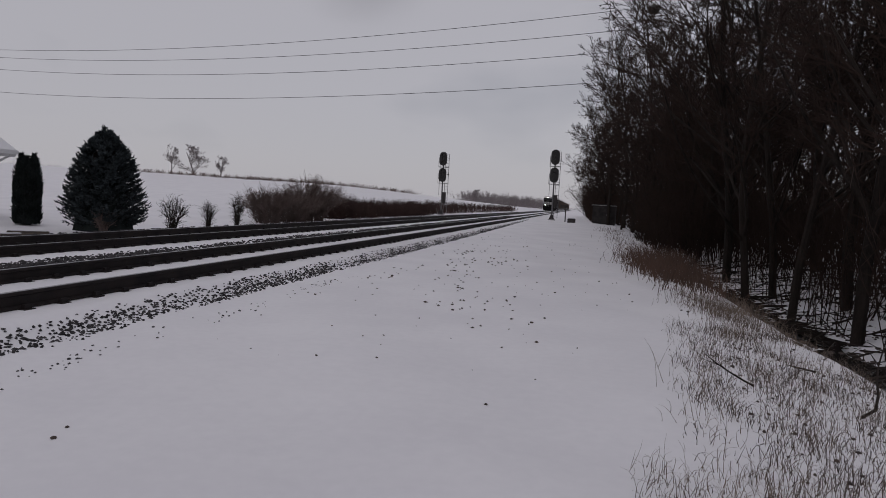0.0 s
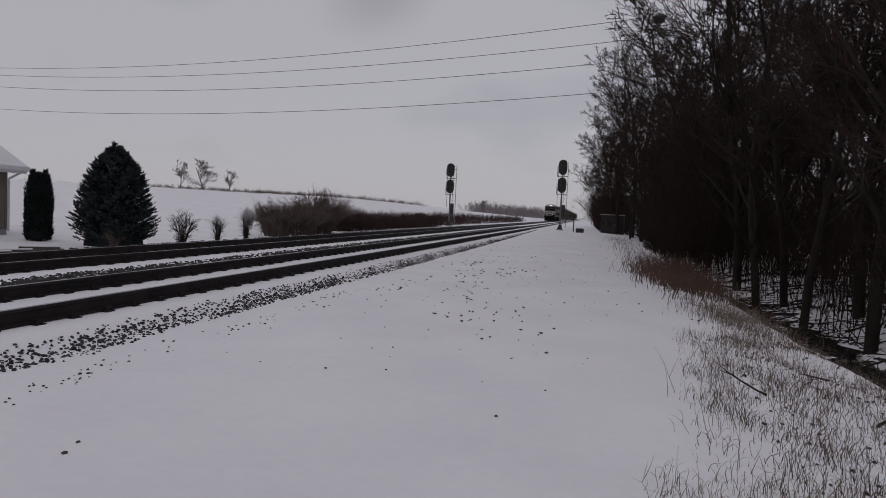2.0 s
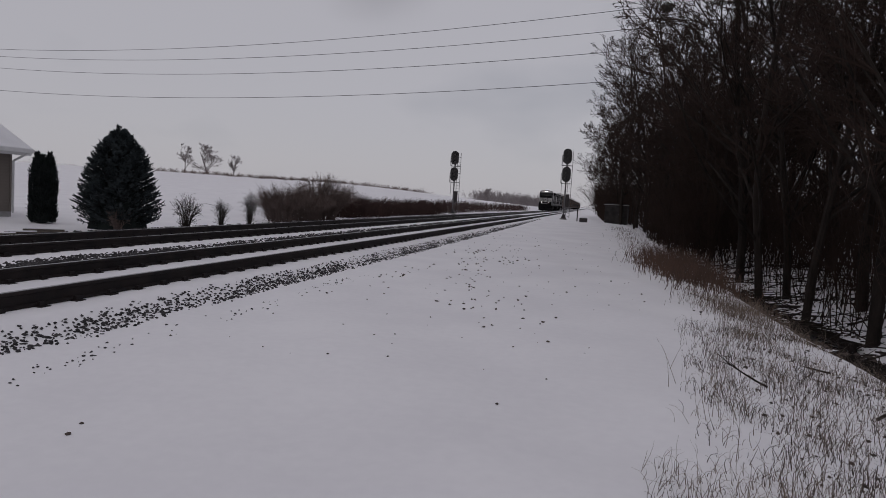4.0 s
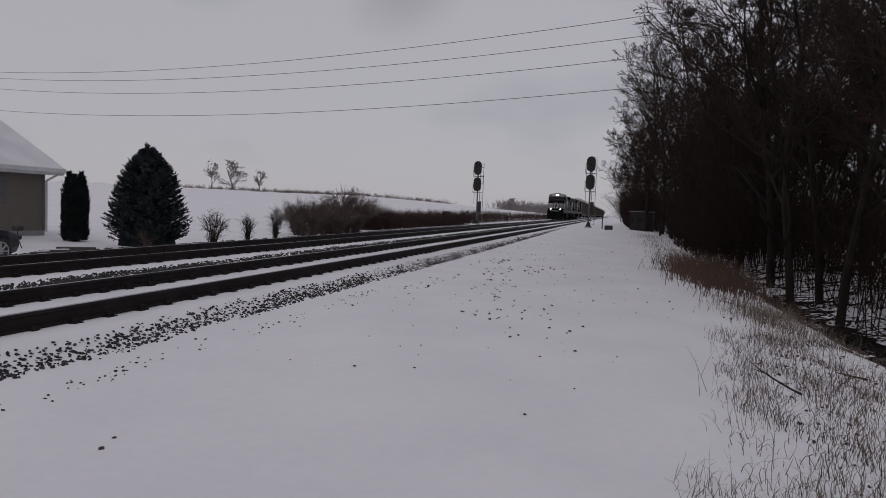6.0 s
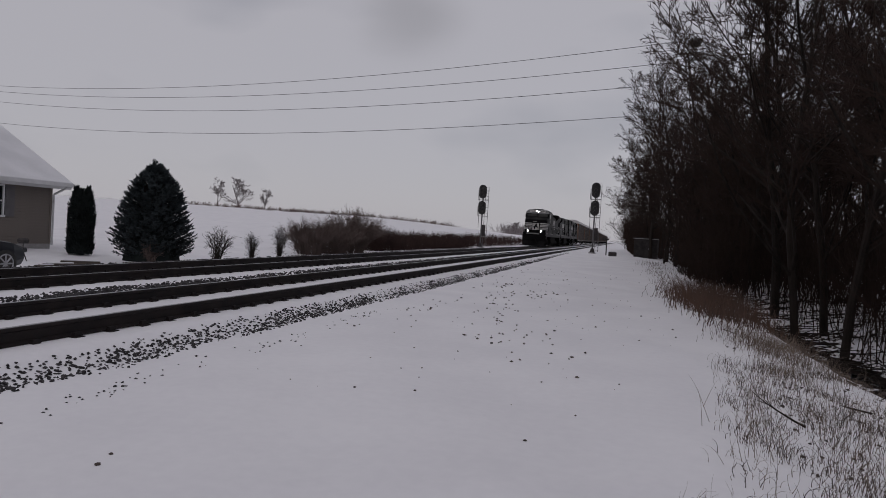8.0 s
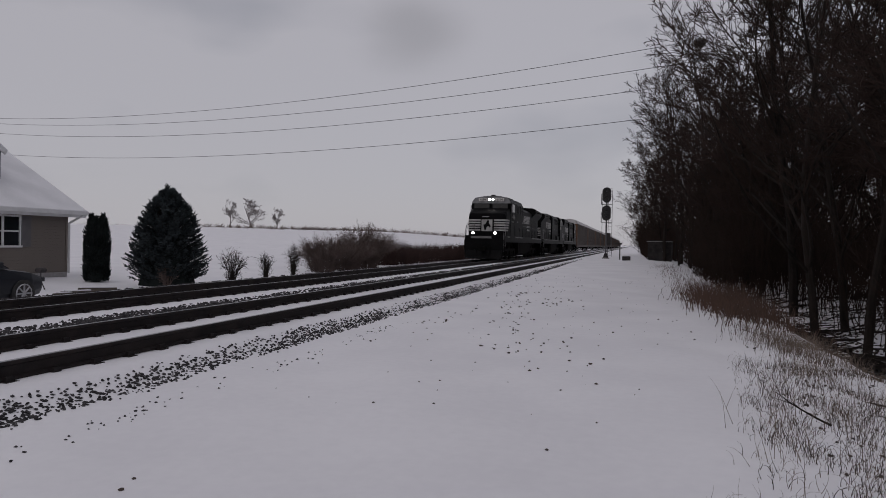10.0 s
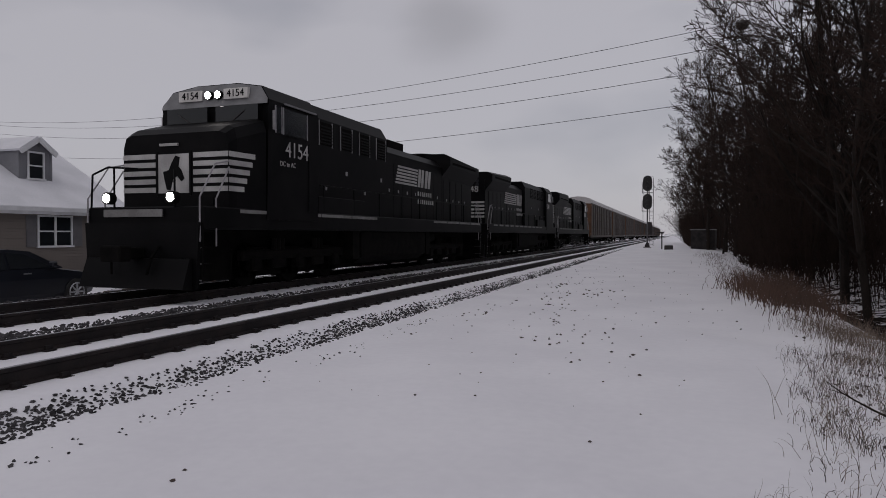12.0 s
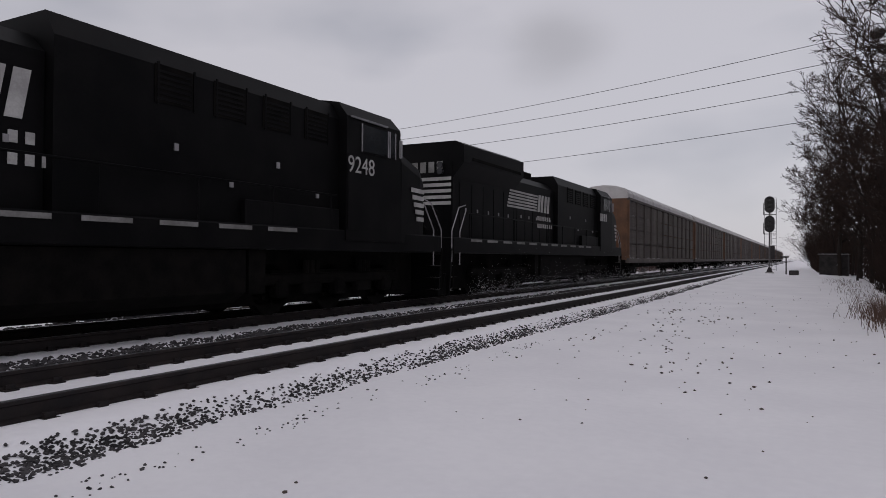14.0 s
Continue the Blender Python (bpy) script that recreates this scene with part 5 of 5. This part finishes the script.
def spruce():
    """A snow-dusted ornamental spruce: whorls of boughs that carry many needle sprays."""
    rng = np.random.default_rng(61)
    x, y = -15.5, 19.8
    z = float(height(x, y)) - 0.05
    t = thing("spruce_tree", pose(x, y, z), "dense dark green spruce with a bushy conical crown", "tree")
    part("trunk", rod(bmesh.new(), (0, 0, 0), (0, 0, 3.3), 0.12, 8, 0.02), BARK, t)
    vs, fs = [], []
    boughs = []
    for k in range(1250):
        u = rng.random() ** 0.85
        h = 0.12 + 3.2 * u
        rad = 1.50 * (min(1.0, 0.80 + 1.3 * u) * (1 - u) ** 0.54) * (1 if u < 0.8 else 1 - (u - 0.8) * 1.9) + 0.05
        rad *= rng.uniform(0.86, 1.03)
        a = rng.uniform(0, 6.283)
        out = np.array([math.cos(a), math.sin(a), 0])
        tip = out * rad + (0, 0, h + rad * 0.22 + rng.uniform(0, 0.16))
        root = out * rad * 0.4 + (0, 0, h - 0.03)
        boughs.append((*root, *tip, 0.010, 0.004))
        for _ in range(30):
            f = rng.uniform(0.3, 1.0)
            b = root + (tip - root) * f
            side = np.array([-out[1], out[0], 0]) * rng.normal(0, 1)
            d = unit(out * 0.6 + side * 0.9 + np.array([0, 0, rng.normal(0.45, 0.4)]))
            ln = rng.uniform(0.06, 0.15)
            w = unit(np.cross(d, rng.normal(0, 1, 3))) * rng.uniform(0.010, 0.022)
            i = len(vs)
            vs += [b - w, b + w, b + d * ln * 0.6 + w * 0.8, b + d * ln, b + d * ln * 0.6 - w * 0.8]
            fs.append((i, i + 1, i + 2, i + 3, i + 4))
    for k in range(46):
        hh = rng.uniform(0, 1)
        a, ln = rng.uniform(0, 6.283), rng.uniform(0.16, 0.36)
        rr = 0.42 * (1 - hh)
        b = np.array([rr * math.cos(a), rr * math.sin(a), 2.75 + 0.55 * hh])
        d = unit(np.array([math.cos(a) * 0.35, math.sin(a) * 0.35, 1.0]))
        boughs.append((*b, *(b + d * ln), 0.012, 0.004))
        for _ in range(18):
            c = b + d * ln * rng.random()
            e = unit(d + rng.normal(0, 0.55, 3))
            w = unit(np.cross(e, rng.normal(0, 1, 3))) * 0.016
            i = len(vs)
            vs += [c - w, c + w, c + e * 0.06 + w * 0.5, c + e * 0.09, c + e * 0.06 - w * 0.5]
            fs.append((i, i + 1, i + 2, i + 3, i + 4))
    piece("bough", tubes(boughs, 3, "bough", BARK), t)
    piece("crown", mesh_of("crown", vs, fs, NEEDLE), t, label="dark green needle sprays")
    # dark solid cone standing in for the shade between the boughs
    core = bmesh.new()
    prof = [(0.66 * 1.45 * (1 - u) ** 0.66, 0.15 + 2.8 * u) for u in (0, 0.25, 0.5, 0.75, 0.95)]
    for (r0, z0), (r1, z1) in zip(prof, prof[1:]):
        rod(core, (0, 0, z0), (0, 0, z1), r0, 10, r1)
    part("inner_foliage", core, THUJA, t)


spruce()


def thuja():
    rng = np.random.default_rng(62)
    x, y = -18.45, 19.75
    t = thing("columnar_thuja", pose(x, y, float(height(x, y)) - 0.03), "narrow dark columnar evergreen with several blunt tops", "shrub")
    vs, fs, stems = [], [], []
    for s in range(7):
        cx, cy = 0.19 * math.cos(s * 0.9), 0.20 * math.sin(s * 0.9)
        top = 2.30 + rng.uniform(-0.24, 0.14)
        stems.append((cx * 0.5, cy * 0.5, 0, cx, cy, top, 0.02, 0.006))
        for _ in range(950):
            h = rng.uniform(0.05, top)
            rad = 0.21 * min(1, (top - h) * 1.35 + 0.05) * min(1, h * 4 + 0.5) * rng.uniform(0.75, 1.1)
            a = rng.uniform(0, 6.283)
            b = np.array([cx + rad * math.cos(a), cy + rad * math.sin(a), h])
            d = unit(np.array([math.cos(a) * 0.5, math.sin(a) * 0.5, 0.9]) + rng.normal(0, 0.2, 3))
            w = unit(np.cross(d, rng.normal(0, 1, 3))) * 0.03
            ln = rng.uniform(0.06, 0.13)
            i = len(vs)
            vs += [b - w, b + w, b + d * ln + w * 0.4, b + d * ln * 1.2, b + d * ln - w * 0.4]
            fs.append((i, i + 1, i + 2, i + 3, i + 4))
    piece("stem", tubes(stems, 5, "stem", BARK), t)
    piece("crown", mesh_of("crown", vs, fs, THUJA), t)
    # dark column put in the crown in place of its inner shade
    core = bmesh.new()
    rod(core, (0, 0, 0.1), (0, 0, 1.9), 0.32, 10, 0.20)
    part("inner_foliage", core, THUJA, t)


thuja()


def bush(name, x, y, h, w, stems, seed, label, material=None, r=0.013, depth=None, group="bare garden shrubs", fork=5, cat="shrub", foot=0.12):
    """A vase-shaped bare shrub: stems fan out from the base and fork into twigs."""
    rng = np.random.default_rng(seed)
    segs, twigs = [], []
    for k in range(stems):
        a = rng.uniform(0, 6.283)
        e = math.sqrt(rng.random())
        base = np.array([foot * w * e * math.cos(a), foot * (depth or w) * e * math.sin(a), -0.03])
        tip = np.array([0.5 * w * e * math.cos(a), 0.5 * (depth or w) * e * math.sin(a), h * (1 - 0.32 * e * e) * rng.uniform(0.72, 1.02)])
        mid = base * 0.5 + tip * 0.5 + np.array([0, 0, 0.10 * h]) - np.array([tip[0], tip[1], 0]) * 0.12
        pts = [base, mid, tip]
        for i, (p, q) in enumerate(zip(pts, pts[1:])):
            segs.append((*p, *q, r * (1 - 0.35 * i), r * (0.65 - 0.35 * i)))
            for _ in range(fork):
                b = p + (q - p) * rng.random()
                d = unit(unit(q - p) + rng.normal(0, 0.5, 3))
                c = b + d * h * rng.uniform(0.12, 0.30)
                twigs.append((*b, *c, r * 0.5, r * 0.25))
                for _ in range(2):
                    b2 = b + (c - b) * rng.uniform(0.4, 1)
                    twigs.append((*b2, *(b2 + unit(d + rng.normal(0, 0.5, 3)) * h * rng.uniform(0.06, 0.14)), r * 0.32, r * 0.2))
    t = thing(name, pose(x, y, float(height(x, y))), label, cat, group)
    piece("stem", tubes(segs, 4, "stem", material or BUSH), t)
    piece("crown", tubes(twigs, 3, "crown", material or BUSH), t)
    return t


bush("shrub", -14.55, 22.2, 1.25, 0.95, 30, 71, "bare rounded garden shrub standing in snow", BARK)
bush("shrub", -13.75, 23.3, 1.05, 0.5, 20, 72, "small upright bare shrub standing in snow", BARK)
bush("shrub", -13.6, 25.2, 1.2, 0.6, 22, 73, "upright bare shrub with pale twigs in snow", BARK)
bush("bush", -15.6, 32.2, 1.75, 3.0, 150, 74, "wide dense bare bush beside the tracks", BUSH, 0.012, 3.0, "bare bushes along the tracks", 10, "bush", 0.2)
bush("bush", -15.0, 36.2, 2.35, 3.6, 110, 75, "tall bare bush with arching branches", BUSH, 0.016, 3.0, "bare bushes along the tracks", 10, "bush", 0.2)
bush("bush", -15.2, 40.5, 1.55, 3.2, 120, 76, "reddish bare bush beside the tracks", HEDGE, 0.012, 3.4, "bare bushes along the tracks", 10, "bush", 0.2)
bush("bush", -14.9, 19.0, 0.8, 0.6, 22, 77, "low bare shrub beside the spruce", BUSH, 0.01, 0.6, "bare bushes along the tracks", 5, "bush")
thicket("hedge_row", 3000, lambda g: (-15.2 + g.normal(0, 0.5), 41 + 26 * g.random()), 0.7, 1.35, 0.3, HEDGE, "long reddish-brown bare hedge along the far track", 81, 0.010, 5)
thicket("far_hedge_row", 1500, lambda g: (-16.5 + g.normal(0, 0.8), 74 + 95 * g.random() ** 1.5), 0.8, 1.5, 0.3, HEDGE, "distant brown hedge beside the railway", 82, 0.018, 5)
bush("bush", -15.2, 34.2, 1.7, 3.2, 150, 78, "dense bare bush between two taller ones", BUSH, 0.012, 3.4, "bare bushes along the tracks", 10, "bush", 0.2)
bush("young_tree", -17.6, 44, 2.6, 1.3, 9, 83, "thin leafless young tree above the hedge", BUSH, 0.012, None, "bare bushes along the tracks", 6, "tree")

# field fence, scrub and trees on the hill
FENCE = thing("fence", pose(-16.2, 63, 0), "low weathered field fence behind the hedge", "fence")
for _k in range(10):
    _z = float(height(-16.2 - 0.2 * _k, 63 + 1.1 * _k))
    part("post", boxes((-0.05, 0.05, -0.05, 0.05, _z - 0.2, _z + 1.25)), TIE, FENCE, at=pose(-0.2 * _k, 1.1 * _k, 0))


def far_tree(az, dist, h, w, seed):
    x, y = dist * math.sin(radians(az)), dist * math.cos(radians(az))
    rng = np.random.default_rng(seed)
    spec = [(6, 16, 0.75, 0.55, 0.02), (4, 8, 0.75, 0.5, 0.05), (3, 6, 0.7, 0.5, 0.03), (2, 0, 0.6, 0.5, 0.02)]
    segs = [[] for _ in spec]
    grow(rng, segs, (0, 0, -0.3), (0, 0, 1), h * 0.82, 0.35, 0, spec)
    t = thing("hilltop_tree", pose(x, y, float(height(x, y))), "distant bare tree on the snowy hill, twigs coloured pale as haze", "tree", "trees on the hill")
    t.scale = (w, w, 1)
    # trunk and crown both take the haze-paled colour
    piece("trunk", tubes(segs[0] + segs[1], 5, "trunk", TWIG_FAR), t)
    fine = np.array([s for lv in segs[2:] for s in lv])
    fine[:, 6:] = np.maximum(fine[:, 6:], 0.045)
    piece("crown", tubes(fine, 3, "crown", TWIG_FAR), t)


for _a, _d, _h, _w, _s in ((-33.4, 330, 13.0, 0.8, 91), (-31.7, 330, 13.5, 1.35, 92), (-29.7, 330, 10.0, 0.8, 93), (-8.6, 420, 8.5, 0.9, 94), (-46.5, 520, 9, 1.1, 95)):
    far_tree(_a, _d, _h, _w, _s)


def ridge_scrub(g):
    az = -36 + 22 * round(g.random() * 26) / 26 + g.normal(0, 0.22)
    d = 318 + g.normal(0, 14)
    return d * math.sin(radians(az)), d * math.cos(radians(az))


def ridge_scrub_mid(g):
    az = -27 + g.normal(0, 2.6)
    d = 262 + 8 * math.sin(az * 3) + g.normal(0, 6)
    return d * math.sin(radians(az)), d * math.cos(radians(az))


def far_wood(g):
    az = (-9.0, -7.6, -6.0, -5.2, -4.0, -2.6)[g.integers(0, 6)] + g.normal(0, 0.55)
    d = 420 + 150 * g.random()
    return d * math.sin(radians(az)), d * math.cos(radians(az))


def horizon_wood(g):
    az = -58 + 44 * g.random()
    d = 620 + 100 * g.random()
    return d * math.sin(radians(az)), d * math.cos(radians(az))


thicket("ridge_scrub", 1300, ridge_scrub, 0.4, 2.0, 0.6, BUSH, "low dark scrub along the crest of the hill", 84, 0.09, 4)
thicket("slope_scrub", 420, ridge_scrub_mid, 0.3, 1.1, 0.7, BUSH, "patchy dry scrub on the snowy slope", 85, 0.09, 4)
# these two woods are coloured pale in place of distance haze
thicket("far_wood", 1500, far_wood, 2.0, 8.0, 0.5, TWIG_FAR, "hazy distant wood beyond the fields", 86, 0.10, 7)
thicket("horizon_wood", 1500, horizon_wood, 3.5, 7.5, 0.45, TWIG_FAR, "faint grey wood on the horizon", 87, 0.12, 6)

# a bird's nest in the crown
_nm = bmesh.new()
bmesh.ops.create_icosphere(_nm, subdivisions=3, radius=0.3)
for _v in _nm.verts:
    _v.co *= 1 + 0.25 * noise.noise(_v.co * 7)
    _v.co.z *= 0.8
_ne = thing("bird_nest", pose(3.05, 36.5, 12.0), "ragged dark twig nest high in a bare tree", "nest")
part("nest_bowl", _nm, NEST, _ne)
_rn = np.random.default_rng(5)
piece("loose_twigs", tubes([(*(_d * 0.2), *(_d * _rn.uniform(0.3, 0.5)), 0.012, 0.005) for _d in (unit(_rn.normal(0, 1, 3)) for _ in range(120))], 3, "loose_twigs", TWIG), _ne)


# ---- what moves: the train rolls past, every vehicle on the same line ----
SPEED = 18.775
TRAIN_AT = [(0.5 * k, 236.0 - SPEED * 0.5 * k) for k in range(29)]


def motions():
    for ob, off, turn in TRAIN:
        walk(ob, [(t, pose(FAR_X, s + off, FAR_RAIL, 0, 0, turn)) for t, s in TRAIN_AT])
    times = [k / 15 / 2 for k in range(421)]
    dist = np.interp(times, [t for t, s in TRAIN_AT], [s for t, s in TRAIN_AT])
    for w, y, r, way in LOCO_AXLES:
        walk(w, [(t, pose(0, y, r) @ Matrix.Rotation(way * (TRAIN_AT[0][1] - d) / r, 4, "X")) for t, d in zip(times, dist)])


motions()
